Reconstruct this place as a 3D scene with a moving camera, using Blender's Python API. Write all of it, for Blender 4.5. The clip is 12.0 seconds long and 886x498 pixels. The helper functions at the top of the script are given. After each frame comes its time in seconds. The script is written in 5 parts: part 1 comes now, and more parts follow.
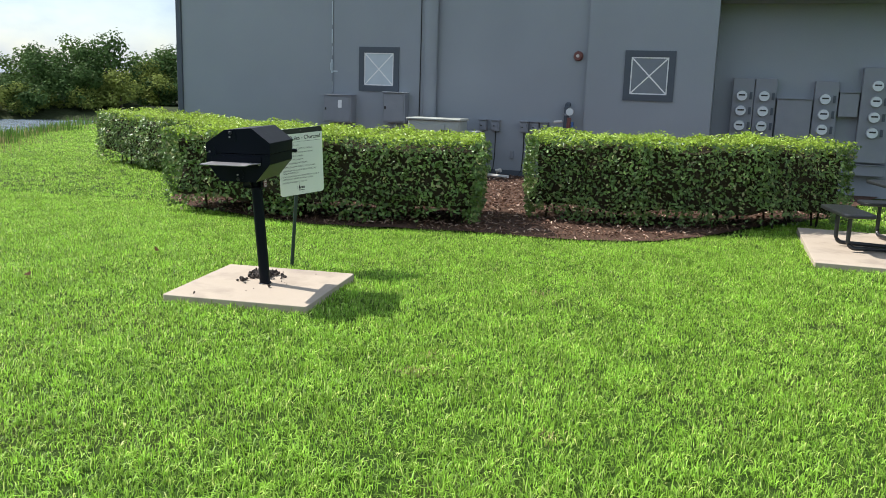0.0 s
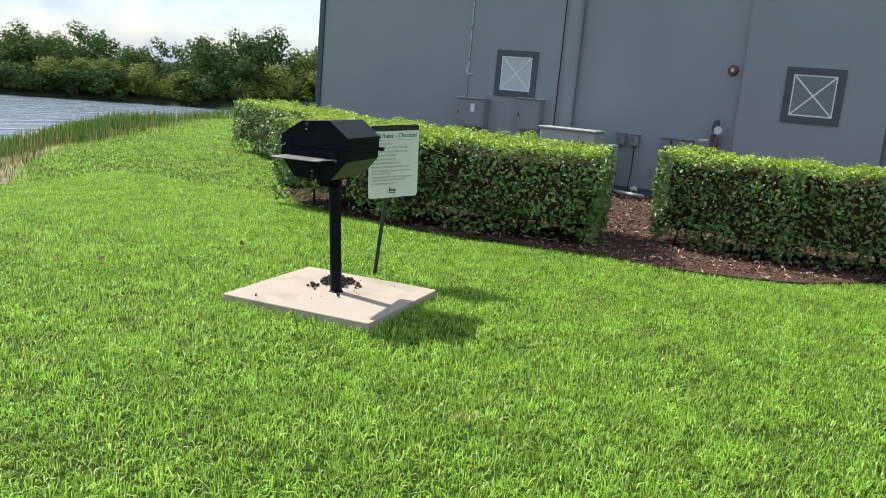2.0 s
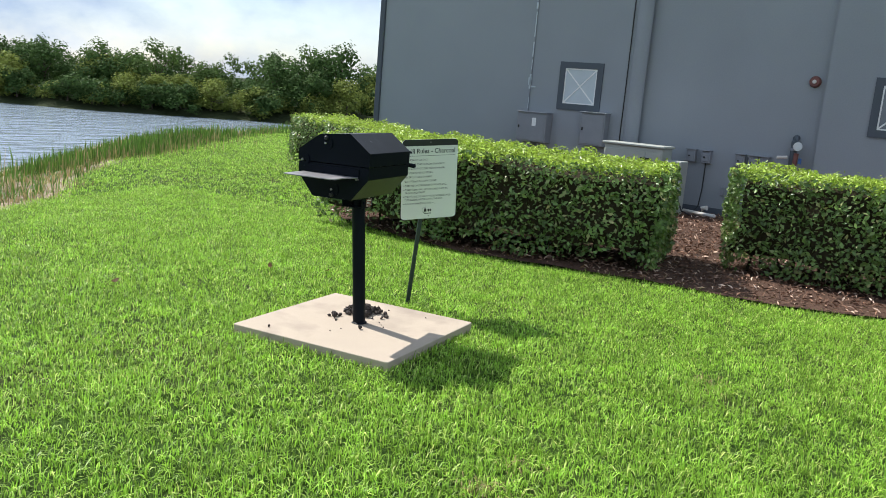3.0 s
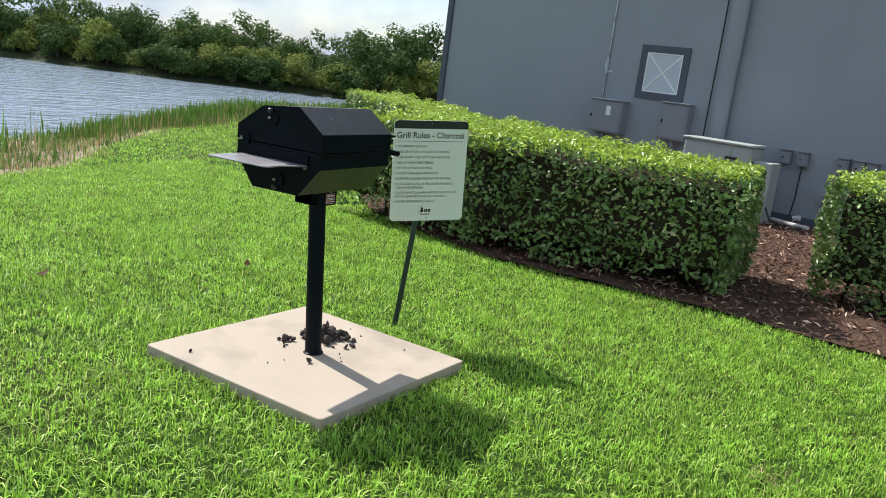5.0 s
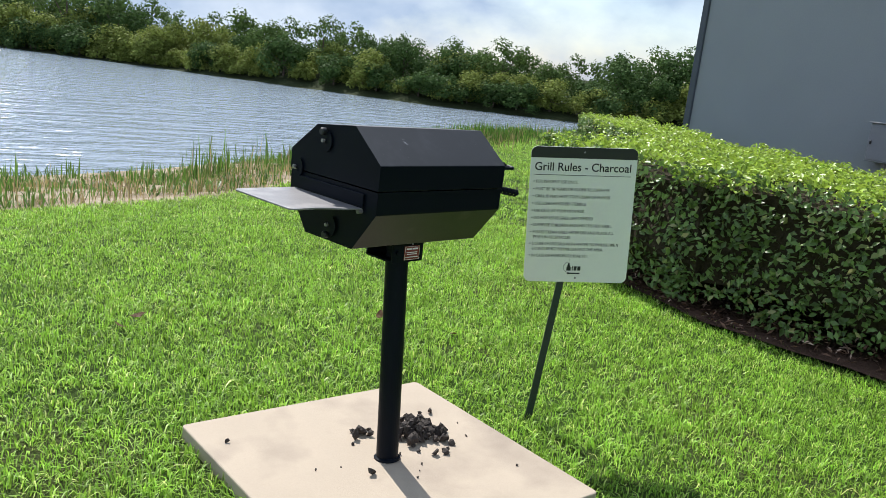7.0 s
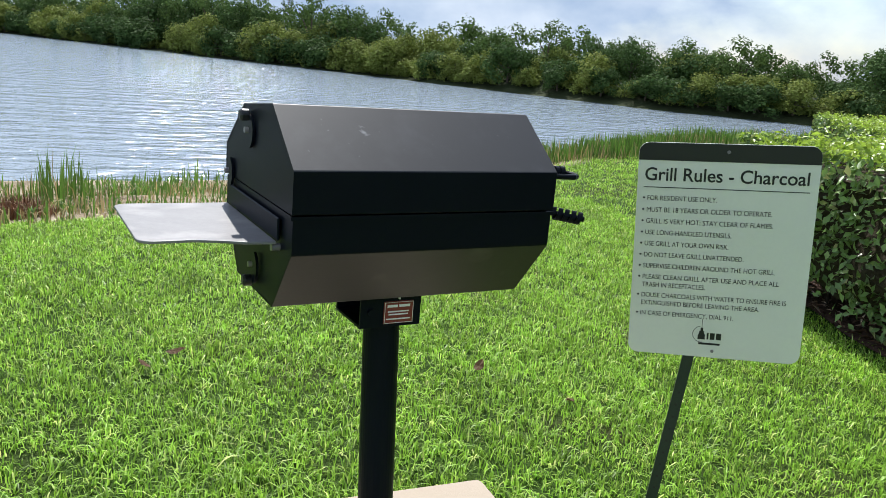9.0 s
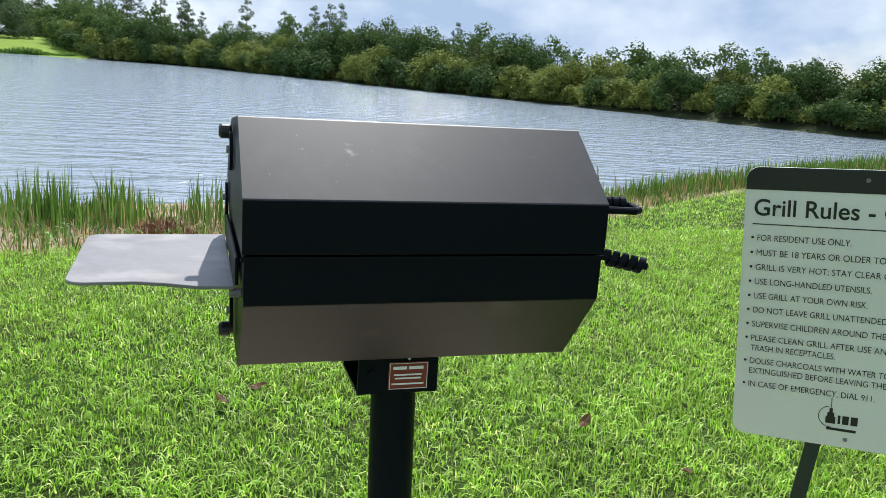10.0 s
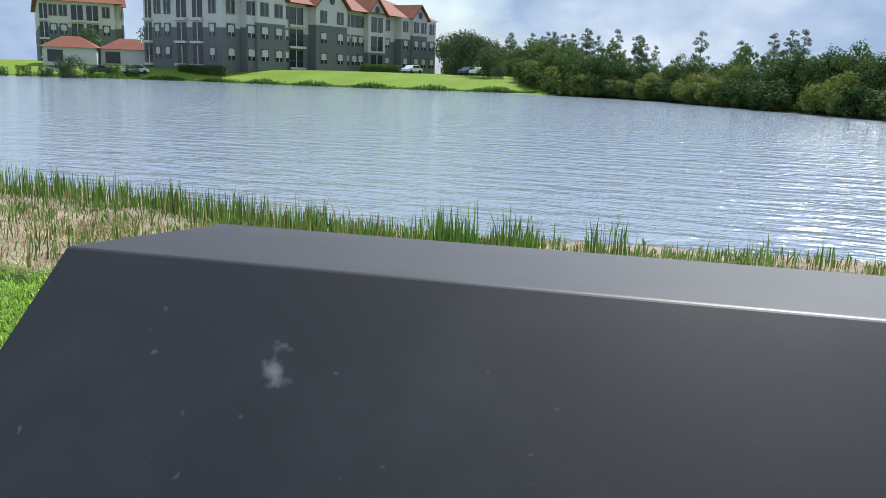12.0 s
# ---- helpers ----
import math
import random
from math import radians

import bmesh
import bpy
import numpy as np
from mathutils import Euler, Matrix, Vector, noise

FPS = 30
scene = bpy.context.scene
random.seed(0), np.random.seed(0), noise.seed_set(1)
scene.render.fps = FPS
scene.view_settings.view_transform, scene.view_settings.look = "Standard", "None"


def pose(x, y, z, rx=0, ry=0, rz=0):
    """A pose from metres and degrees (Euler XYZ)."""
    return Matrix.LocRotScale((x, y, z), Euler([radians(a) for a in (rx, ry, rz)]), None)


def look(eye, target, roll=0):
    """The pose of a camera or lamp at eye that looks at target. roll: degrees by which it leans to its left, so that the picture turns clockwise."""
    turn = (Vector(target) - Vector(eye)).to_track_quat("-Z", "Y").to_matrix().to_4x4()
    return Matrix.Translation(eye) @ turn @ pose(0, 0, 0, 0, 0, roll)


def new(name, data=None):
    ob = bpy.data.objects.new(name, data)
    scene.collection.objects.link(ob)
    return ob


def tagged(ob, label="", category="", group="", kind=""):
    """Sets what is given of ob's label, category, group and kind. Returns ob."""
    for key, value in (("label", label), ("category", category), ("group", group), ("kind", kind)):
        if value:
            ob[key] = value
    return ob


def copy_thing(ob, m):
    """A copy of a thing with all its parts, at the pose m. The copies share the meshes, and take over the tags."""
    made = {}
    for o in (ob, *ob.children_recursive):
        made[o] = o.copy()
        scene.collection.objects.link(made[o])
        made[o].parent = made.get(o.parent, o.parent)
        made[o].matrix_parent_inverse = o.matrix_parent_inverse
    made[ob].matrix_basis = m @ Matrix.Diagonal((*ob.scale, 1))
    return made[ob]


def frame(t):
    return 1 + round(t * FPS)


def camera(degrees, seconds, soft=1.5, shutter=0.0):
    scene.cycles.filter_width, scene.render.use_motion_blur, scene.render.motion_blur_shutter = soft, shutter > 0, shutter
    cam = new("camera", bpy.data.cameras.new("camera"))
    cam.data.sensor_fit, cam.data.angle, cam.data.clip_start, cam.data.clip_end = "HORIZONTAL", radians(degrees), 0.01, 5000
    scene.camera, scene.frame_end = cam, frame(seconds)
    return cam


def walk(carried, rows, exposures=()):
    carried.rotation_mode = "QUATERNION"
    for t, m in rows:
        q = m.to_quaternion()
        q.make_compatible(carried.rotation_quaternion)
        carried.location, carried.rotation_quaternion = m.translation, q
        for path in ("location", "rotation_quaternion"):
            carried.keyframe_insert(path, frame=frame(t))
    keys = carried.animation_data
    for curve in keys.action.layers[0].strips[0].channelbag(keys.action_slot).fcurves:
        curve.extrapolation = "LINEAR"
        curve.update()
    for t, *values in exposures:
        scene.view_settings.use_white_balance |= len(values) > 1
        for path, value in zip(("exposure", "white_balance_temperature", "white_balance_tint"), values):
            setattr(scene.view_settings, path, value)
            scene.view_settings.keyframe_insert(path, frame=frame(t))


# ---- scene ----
# seconds, eye, target, roll
PATH = [
    (0, (-6.385, -2.853, 1.741), (-4.462, -2.463, 1.356), 1.8),
    (0.5, (-6.278, -2.968, 1.73), (-4.404, -2.371, 1.365), 2.8),
    (1, (-6.087, -3.062, 1.71), (-4.236, -2.405, 1.335), 2.9),
    (1.5, (-5.809, -3.061, 1.672), (-3.966, -2.393, 1.279), 3.8),
    (2, (-5.482, -3.035, 1.68), (-3.655, -2.319, 1.296), 5.0),
    (2.5, (-5.109, -2.999, 1.639), (-3.312, -2.199, 1.277), 4.9),
    (3, (-4.757, -2.993, 1.662), (-2.995, -2.12, 1.299), 4.9),
    (5, (-3.259, -2.816, 1.629), (-1.602, -1.777, 1.21), 7.4),
    (5.5, (-2.898, -2.751, 1.645), (-1.309, -1.603, 1.246), 7.6),
    (6, (-2.501, -2.72, 1.633), (-1.036, -1.423, 1.221), 7.3),
    (6.5, (-2.172, -2.647, 1.609), (-0.808, -1.252, 1.172), 7.4),
    (7, (-1.843, -2.459, 1.61), (-0.596, -0.956, 1.177), 6.6),
    (9, (-0.64, -1.764, 1.51), (0.14, 0.017, 1.041), 4.9),
    (9.5, (-0.38, -1.665, 1.518), (0.205, 0.19, 1.054), 4.6),
    (10, (-0.237, -1.48, 1.479), (0.166, 0.429, 1.043), 3.8),
    (10.5, (-0.129, -1.247, 1.486), (-0.069, 0.718, 1.12), 4.1),
    (11, (0.047, -1.017, 1.471), (-0.177, 0.942, 1.136), 3.7),
    (11.5, (0.122, -0.744, 1.445), (-0.24, 1.197, 1.126), 2.7),
    (12, (0.116, -0.498, 1.495), (-0.504, 1.358, 1.082), 1.9),
]
cam = camera(56.2, 12.0, soft=0.7)
walk(cam, [(t, look(eye, target, roll)) for t, eye, target, roll in PATH], [(0.0, 0.50, 6250, 10), (3.0, 0.48, 6250, 10), (7.0, 0.38, 6200, 10), (9.5, 0.42, 6200, 10), (10.5, 0.46, 6150, 10), (11.5, 0.46, 6000, 10), (12.0, 0.22, 6000, 10)])

# ---- light ----
SUN_TO = Vector((0.17, 0.86, 1.0)).normalized()
sun_data = bpy.data.lights.new("sun", "SUN")
sun_data.energy, sun_data.angle, sun_data.color = 4.9, radians(0.55), (1.0, 0.955, 0.88)
sun = new("sun", sun_data)
sun.matrix_world = look(SUN_TO * 60, (0, 0, 0))

world = bpy.data.worlds.new("sky")
scene.world = world
world.use_nodes = True
wt = world.node_tree
wt.nodes.clear()
w_out = wt.nodes.new("ShaderNodeOutputWorld")
w_bg = wt.nodes.new("ShaderNodeBackground")
w_sky = wt.nodes.new("ShaderNodeTexSky")
w_sky.sky_type, w_sky.sun_disc = "NISHITA", False
w_sky.sun_elevation = math.asin(SUN_TO.z)
w_sky.sun_rotation = math.atan2(SUN_TO.x, SUN_TO.y)
w_co = wt.nodes.new("ShaderNodeTexCoord")
w_map = wt.nodes.new("ShaderNodeMapping")
w_map.inputs["Scale"].default_value = (1.0, 1.0, 1.7)
w_map.inputs["Location"].default_value = (0.35, 0.2, 0.15)
w_n = wt.nodes.new("ShaderNodeTexNoise")
w_n.inputs["Scale"].default_value, w_n.inputs["Detail"].default_value, w_n.inputs["Roughness"].default_value = 2.6, 9.0, 0.55
w_r = wt.nodes.new("ShaderNodeValToRGB")
w_r.color_ramp.elements[0].position, w_r.color_ramp.elements[1].position = 0.31, 0.52
w_n2 = wt.nodes.new("ShaderNodeTexNoise")
w_n2.inputs["Scale"].default_value, w_n2.inputs["Detail"].default_value = 6.5, 6.0
w_r2 = wt.nodes.new("ShaderNodeValToRGB")
w_r2.color_ramp.elements[0].position, w_r2.color_ramp.elements[0].color = 0.38, (2.8, 3.6, 4.8, 1)
w_r2.color_ramp.elements[1].position, w_r2.color_ramp.elements[1].color = 0.66, (5.3, 5.8, 6.4, 1)
w_mix = wt.nodes.new("ShaderNodeMix")
w_mix.data_type = "RGBA"
wt.links.new(w_co.outputs["Generated"], w_map.inputs["Vector"])
wt.links.new(w_map.outputs[0], w_n.inputs["Vector"])
wt.links.new(w_map.outputs[0], w_n2.inputs["Vector"])
wt.links.new(w_n.outputs["Fac"], w_r.inputs["Fac"])
wt.links.new(w_n2.outputs["Fac"], w_r2.inputs["Fac"])
wt.links.new(w_r.outputs["Color"], w_mix.inputs["Factor"])
wt.links.new(w_sky.outputs["Color"], w_mix.inputs["A"])
wt.links.new(w_r2.outputs["Color"], w_mix.inputs["B"])
wt.links.new(w_mix.outputs["Result"], w_bg.inputs["Color"])
w_bg.inputs["Strength"].default_value = 0.12
wt.links.new(w_bg.outputs[0], w_out.inputs["Surface"])


# ---- materials ----
def mat(name, color, rough=0.6, metal=0.0, var=0.15, scale=8.0, fine=90.0, bump=0.0, bump_scale=60.0, dist=0.01, spec=0.5,
        island=0.0, obj=0.0, trans=0.0, alt=None, alt_scale=2.0, alt_lo=0.5, alt_hi=0.65):
    """A surface of one colour with coarse and fine variation and relief."""
    m = bpy.data.materials.new(name)
    m.use_nodes = True
    nt = m.node_tree
    b = nt.nodes["Principled BSDF"]
    link, N = nt.links.new, nt.nodes.new
    co = N("ShaderNodeTexCoord")
    src = co.outputs["Object"]

    def noise_node(s, detail=4.0):
        n = N("ShaderNodeTexNoise")
        n.inputs["Scale"].default_value, n.inputs["Detail"].default_value = s, detail
        link(src, n.inputs["Vector"])
        return n.outputs["Fac"]

    def math_node(op, a, c):
        n = N("ShaderNodeMath")
        n.operation = op
        for k, v in enumerate((a, c)):
            if isinstance(v, float):
                n.inputs[k].default_value = v
            else:
                link(v, n.inputs[k])
        return n.outputs[0]

    value = math_node("ADD", math_node("MULTIPLY", noise_node(scale), var * 2.2), math_node("MULTIPLY", noise_node(fine, 2.0), var * 1.2))
    value = math_node("ADD", value, 1.0 - var * 1.7)
    if island or obj:
        if island:
            g = N("ShaderNodeNewGeometry").outputs["Random Per Island"]
        else:
            g = N("ShaderNodeObjectInfo").outputs["Random"]
        amount = island or obj
        value = math_node("MULTIPLY", value, math_node("ADD", math_node("MULTIPLY", g, amount * 2.0), 1.0 - amount))
    base = N("ShaderNodeRGB")
    base.outputs[0].default_value = (*color, 1)
    col = base.outputs[0]
    if alt:
        ramp = N("ShaderNodeMapRange")
        ramp.inputs["From Min"].default_value, ramp.inputs["From Max"].default_value = alt_lo, alt_hi
        link(g if alt_scale == 0 else noise_node(alt_scale), ramp.inputs["Value"])
        mx = N("ShaderNodeMix")
        mx.data_type = "RGBA"
        mx.inputs["B"].default_value = (*alt, 1)
        link(ramp.outputs[0], mx.inputs["Factor"])
        link(col, mx.inputs["A"])
        col = mx.outputs["Result"]
    vm = N("ShaderNodeVectorMath")
    vm.operation = "SCALE"
    link(col, vm.inputs[0])
    link(value, vm.inputs["Scale"])
    link(vm.outputs[0], b.inputs["Base Color"])
    b.inputs["Roughness"].default_value, b.inputs["Metallic"].default_value = rough, metal
    b.inputs["Specular IOR Level"].default_value = spec
    if bump:
        bn = N("ShaderNodeBump")
        bn.inputs["Strength"].default_value, bn.inputs["Distance"].default_value = bump, dist
        link(noise_node(bump_scale, 5.0), bn.inputs["Height"])
        link(bn.outputs[0], b.inputs["Normal"])
    if trans:
        tr = N("ShaderNodeBsdfTranslucent")
        link(vm.outputs[0], tr.inputs["Color"])
        ms = N("ShaderNodeMixShader")
        ms.inputs[0].default_value = trans
        link(b.outputs[0], ms.inputs[1])
        link(tr.outputs[0], ms.inputs[2])
        link(ms.outputs[0], nt.nodes["Material Output"].inputs["Surface"])
    return m


M_BLADE = mat("grass_blade", (0.320, 0.53, 0.062), 0.45, var=0.45, scale=2.6, fine=11.0, island=0.60, trans=0.42, alt=(0.56, 0.58, 0.20), alt_scale=0, alt_lo=0.88, alt_hi=1.0, spec=0.30)
M_SOD = mat("sod", (0.045, 0.085, 0.013), 0.9, var=0.3, scale=1.1, fine=35.0, bump=1.0, bump_scale=70, dist=0.03, spec=0.1, alt=(0.06, 0.07, 0.022), alt_scale=0.8)
M_FARGRASS = mat("far_lawn", (0.17, 0.25, 0.032), 0.9, var=0.3, scale=0.16, fine=1.2, bump=0.5, bump_scale=3, dist=0.1, spec=0.1)
M_MULCH = mat("mulch", (0.10, 0.058, 0.040), 0.9, var=0.4, scale=6, fine=50, bump=1.0, bump_scale=45, dist=0.03, spec=0.15)
M_CHIP = mat("mulch_chip", (0.22, 0.125, 0.082), 0.85, var=0.2, island=0.55, alt=(0.52, 0.40, 0.31), alt_scale=0, alt_lo=0.80, alt_hi=1.0, spec=0.2)
M_CONC = mat("concrete", (0.455, 0.375, 0.29), 0.85, var=0.10, scale=3.0, fine=160, bump=0.35, bump_scale=220, dist=0.004, alt=(0.32, 0.26, 0.205), alt_scale=2.6, alt_lo=0.52, alt_hi=0.75, spec=0.25)
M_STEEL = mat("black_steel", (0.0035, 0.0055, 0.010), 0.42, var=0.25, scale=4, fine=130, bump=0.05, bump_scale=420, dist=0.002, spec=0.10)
# paler, glossier steel: sky sheen on the lid's upward faces put into colour
M_LID_SHEEN = mat("mottled_steel_sky_sheen", (0.0065, 0.0065, 0.009), 0.52, var=0.45, scale=5.0, fine=170, bump=0.02, bump_scale=480, dist=0.002, spec=0.65, alt=(0.020, 0.020, 0.024), alt_scale=14.0, alt_lo=0.5, alt_hi=0.8)
M_TRAY = mat("scuffed_steel", (0.19, 0.18, 0.185), 0.42, var=0.25, scale=7, fine=60, bump=0.15, bump_scale=200, dist=0.002, alt=(0.29, 0.27, 0.27), alt_scale=9)
# brown-grey base carries light reflected from grass and slab; blotches are stains
M_TUB_BOUNCE = mat("stained_steel_bounce", (0.020, 0.018, 0.018), 0.45, var=0.3, scale=6, fine=60, bump=0.15, bump_scale=300, dist=0.002, alt=(0.060, 0.054, 0.048), alt_scale=7, alt_lo=0.60, alt_hi=0.78)
M_COAL = mat("charcoal", (0.035, 0.026, 0.021), 0.85, var=0.3, scale=30, fine=200, bump=0.8, bump_scale=90, dist=0.01, island=0.4)
M_LABEL = mat("red_label", (0.20, 0.030, 0.022), 0.5, var=0.1)
M_WHITE = mat("white_paint", (0.80, 0.80, 0.78), 0.5, var=0.06)
M_SIGN = mat("sign_face", (0.72, 0.74, 0.66), 0.42, var=0.04, scale=5)
M_INK = mat("black_ink", (0.012, 0.013, 0.014), 0.45, var=0.1)
M_STAKE = mat("green_stake", (0.015, 0.028, 0.022), 0.4, var=0.2)
M_WALL = mat("grey_stucco", (0.290, 0.310, 0.330), 0.85, var=0.10, scale=0.7, fine=40, bump=0.5, bump_scale=160, dist=0.006, spec=0.2)
M_WALLD = mat("dark_grey_trim", (0.075, 0.088, 0.105), 0.7, var=0.12, scale=2)
M_PANE = mat("pale_panel", (0.50, 0.55, 0.58), 0.55, var=0.12, scale=3)
M_PANED = mat("grey_panel", (0.19, 0.21, 0.23), 0.7, var=0.1)
M_BOX = mat("grey_metal_box", (0.22, 0.23, 0.25), 0.55, var=0.1, scale=5)
M_CAB = mat("pale_cabinet", (0.38, 0.40, 0.36), 0.5, var=0.08, scale=4)
M_GLASS = mat("meter_glass", (0.62, 0.65, 0.66), 0.15, var=0.1)
M_RED = mat("red_paint", (0.17, 0.060, 0.048), 0.5)
M_BLUE = mat("blue_paint", (0.05, 0.12, 0.30), 0.5)
M_PVC = mat("white_pipe", (0.6, 0.57, 0.52), 0.5)
M_CABLE = mat("black_cable", (0.02, 0.02, 0.02), 0.6)
M_LEAF = mat("hedge_leaf", (0.165, 0.255, 0.070), 0.34, var=0.30, scale=1.5, fine=5, island=0.5, trans=0.28, spec=0.4, alt=(0.26, 0.24, 0.11), alt_scale=0, alt_lo=0.86, alt_hi=1.0)
M_TIP = mat("hedge_new_leaf", (0.36, 0.49, 0.065), 0.38, var=0.2, scale=1.5, fine=5, island=0.4, trans=0.35, spec=0.5)
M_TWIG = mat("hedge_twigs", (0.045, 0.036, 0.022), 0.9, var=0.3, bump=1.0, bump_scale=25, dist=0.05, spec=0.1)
M_BARK = mat("bark", (0.14, 0.11, 0.085), 0.9, var=0.25, bump=0.8, bump_scale=12, dist=0.04, spec=0.1)
M_TREE = [mat("tree_leaf_%s" % k, c, 0.7, var=0.25, scale=0.5, fine=2.5, island=0.32, obj=0.0, trans=0.24, spec=0.08) for k, c in
          (("dark", (0.072, 0.125, 0.036)), ("mid", (0.105, 0.165, 0.045)), ("yellow", (0.22, 0.265, 0.060)), ("pine", (0.085, 0.125, 0.050)), ("oak", (0.10, 0.145, 0.065)))]
M_REED = mat("reed", (0.115, 0.215, 0.035), 0.5, var=0.2, scale=1.2, island=0.45, trans=0.3, spec=0.3)
M_DRY = mat("dry_grass", (0.42, 0.33, 0.16), 0.8, var=0.2, scale=1.2, island=0.4, trans=0.2, spec=0.2)
M_BTABLE = mat("table_coating", (0.020, 0.021, 0.023), 0.35, var=0.15, bump=0.3, bump_scale=200, dist=0.002)
M_APTW = mat("pale_stucco", (0.60, 0.60, 0.57), 0.85, var=0.06, scale=0.2)
M_APTG = mat("grey_stucco_far", (0.155, 0.165, 0.175), 0.85, var=0.08, scale=0.2)
M_ROOF = mat("terracotta_roof", (0.25, 0.080, 0.042), 0.8, var=0.22, scale=0.4, fine=4, bump=0.8, bump_scale=5, dist=0.1)
M_WGLASS = mat("dark_window", (0.035, 0.042, 0.05), 0.12, var=0.1)
M_BLIND = mat("window_blind", (0.55, 0.56, 0.55), 0.5, var=0.1)
M_CARW = mat("white_car_paint", (0.75, 0.76, 0.78), 0.25, var=0.03)
M_CARB = mat("blue_car_paint", (0.06, 0.10, 0.16), 0.25, var=0.03)
M_TYRE = mat("tyre", (0.02, 0.02, 0.02), 0.8)
M_FALLEN = mat("dry_leaf", (0.15, 0.070, 0.018), 0.7, var=0.25, scale=40)

# lake water: a dark body under a mirror of small waves
M_WATER = bpy.data.materials.new("lake_water")
M_WATER.use_nodes = True
nt = M_WATER.node_tree
wb = nt.nodes["Principled BSDF"]
wb.inputs["Base Color"].default_value = (0.28, 0.335, 0.39, 1)
wb.inputs["Roughness"].default_value, wb.inputs["IOR"].default_value, wb.inputs["Specular IOR Level"].default_value = 0.10, 1.40, 0.9
wc = nt.nodes.new("ShaderNodeTexCoord")
last = None
for scale_xyz, s, strength, dist in (((0.5, 1.3, 1), 1.1, 1.0, 0.21), ((0.5, 1.2, 1), 4.5, 0.9, 0.07)):
    mp = nt.nodes.new("ShaderNodeMapping")
    mp.inputs["Scale"].default_value = scale_xyz
    mp.inputs["Rotation"].default_value = (0, 0, 0.25)
    nn_ = nt.nodes.new("ShaderNodeTexNoise")
    nn_.inputs["Scale"].default_value, nn_.inputs["Detail"].default_value = s, 3.0
    bn = nt.nodes.new("ShaderNodeBump")
    bn.inputs["Strength"].default_value, bn.inputs["Distance"].default_value = strength, dist
    nt.links.new(wc.outputs["Object"], mp.inputs["Vector"])
    nt.links.new(mp.outputs[0], nn_.inputs["Vector"])
    nt.links.new(nn_.outputs["Fac"], bn.inputs["Height"])
    if last:
        nt.links.new(last.outputs[0], bn.inputs["Normal"])
    last = bn
nt.links.new(last.outputs[0], wb.inputs["Normal"])

M_UNDER = mat("undergrowth", (0.035, 0.045, 0.018), 0.9, var=0.3, scale=0.5, fine=4, bump=1.0, bump_scale=3, dist=0.2, spec=0.1)

# lawn soil that turns to bank mud where the lawn ends
M_GROUND = M_SOD.copy()
M_GROUND.name = "lawn_and_bank"
gt = M_GROUND.node_tree
gb = gt.nodes["Principled BSDF"]
sod_link = gb.inputs["Base Color"].links[0].from_socket
g_at = gt.nodes.new("ShaderNodeAttribute")
g_at.attribute_name = "bank"
g_co = gt.nodes.new("ShaderNodeTexCoord")
g_n1, g_n2 = gt.nodes.new("ShaderNodeTexNoise"), gt.nodes.new("ShaderNodeTexNoise")
g_n1.inputs["Scale"].default_value, g_n1.inputs["Detail"].default_value = 1.4, 8.0
g_n2.inputs["Scale"].default_value, g_n2.inputs["Detail"].default_value = 9.0, 6.0
g_ramp = gt.nodes.new("ShaderNodeValToRGB")
g_ramp.color_ramp.elements[0].position, g_ramp.color_ramp.elements[0].color = 0.35, (0.20, 0.155, 0.105, 1)
g_ramp.color_ramp.elements[1].position, g_ramp.color_ramp.elements[1].color = 0.66, (0.56, 0.47, 0.36, 1)
g_mid = g_ramp.color_ramp.elements.new(0.5)
g_mid.color = (0.38, 0.30, 0.21, 1)
g_add = gt.nodes.new("ShaderNodeMath")
g_add.operation = "MULTIPLY_ADD"
g_add.inputs[1].default_value = 0.6
g_add2 = gt.nodes.new("ShaderNodeMath")
g_add2.operation = "MULTIPLY"
g_add2.inputs[1].default_value = 0.4
g_mr = gt.nodes.new("ShaderNodeMapRange")
g_mr.inputs["From Min"].default_value, g_mr.inputs["From Max"].default_value = -0.15, 0.15
g_mx = gt.nodes.new("ShaderNodeMix")
g_mx.data_type = "RGBA"
for n_ in (g_n1, g_n2):
    gt.links.new(g_co.outputs["Object"], n_.inputs["Vector"])
gt.links.new(g_n2.outputs["Fac"], g_add2.inputs[0])
gt.links.new(g_n1.outputs["Fac"], g_add.inputs[0])
gt.links.new(g_add2.outputs[0], g_add.inputs[2])
gt.links.new(g_add.outputs[0], g_ramp.inputs["Fac"])
gt.links.new(g_at.outputs["Fac"], g_mr.inputs["Value"])
gt.links.new(g_mr.outputs[0], g_mx.inputs["Factor"])
gt.links.new(g_ramp.outputs[0], g_mx.inputs["A"])
gt.links.new(sod_link, g_mx.inputs["B"])
gt.links.new(g_mx.outputs["Result"], gb.inputs["Base Color"])

# a pale dried smear and specks of dust on the lid's slope
lt = M_LID_SHEEN.node_tree
lb = lt.nodes["Principled BSDF"]
lid_link = lb.inputs["Base Color"].links[0].from_socket
l_co = lt.nodes.new("ShaderNodeTexCoord")
l_warp = lt.nodes.new("ShaderNodeTexNoise")
l_warp.inputs["Scale"].default_value, l_warp.inputs["Detail"].default_value = 70.0, 6.0
l_sub = lt.nodes.new("ShaderNodeVectorMath")
l_sub.operation = "SUBTRACT"
l_sub.inputs[1].default_value = (-0.129, -0.128, 1.268)
l_scl = lt.nodes.new("ShaderNodeVectorMath")
l_scl.operation = "MULTIPLY"
l_scl.inputs[1].default_value = (62.0, 36.0, 36.0)
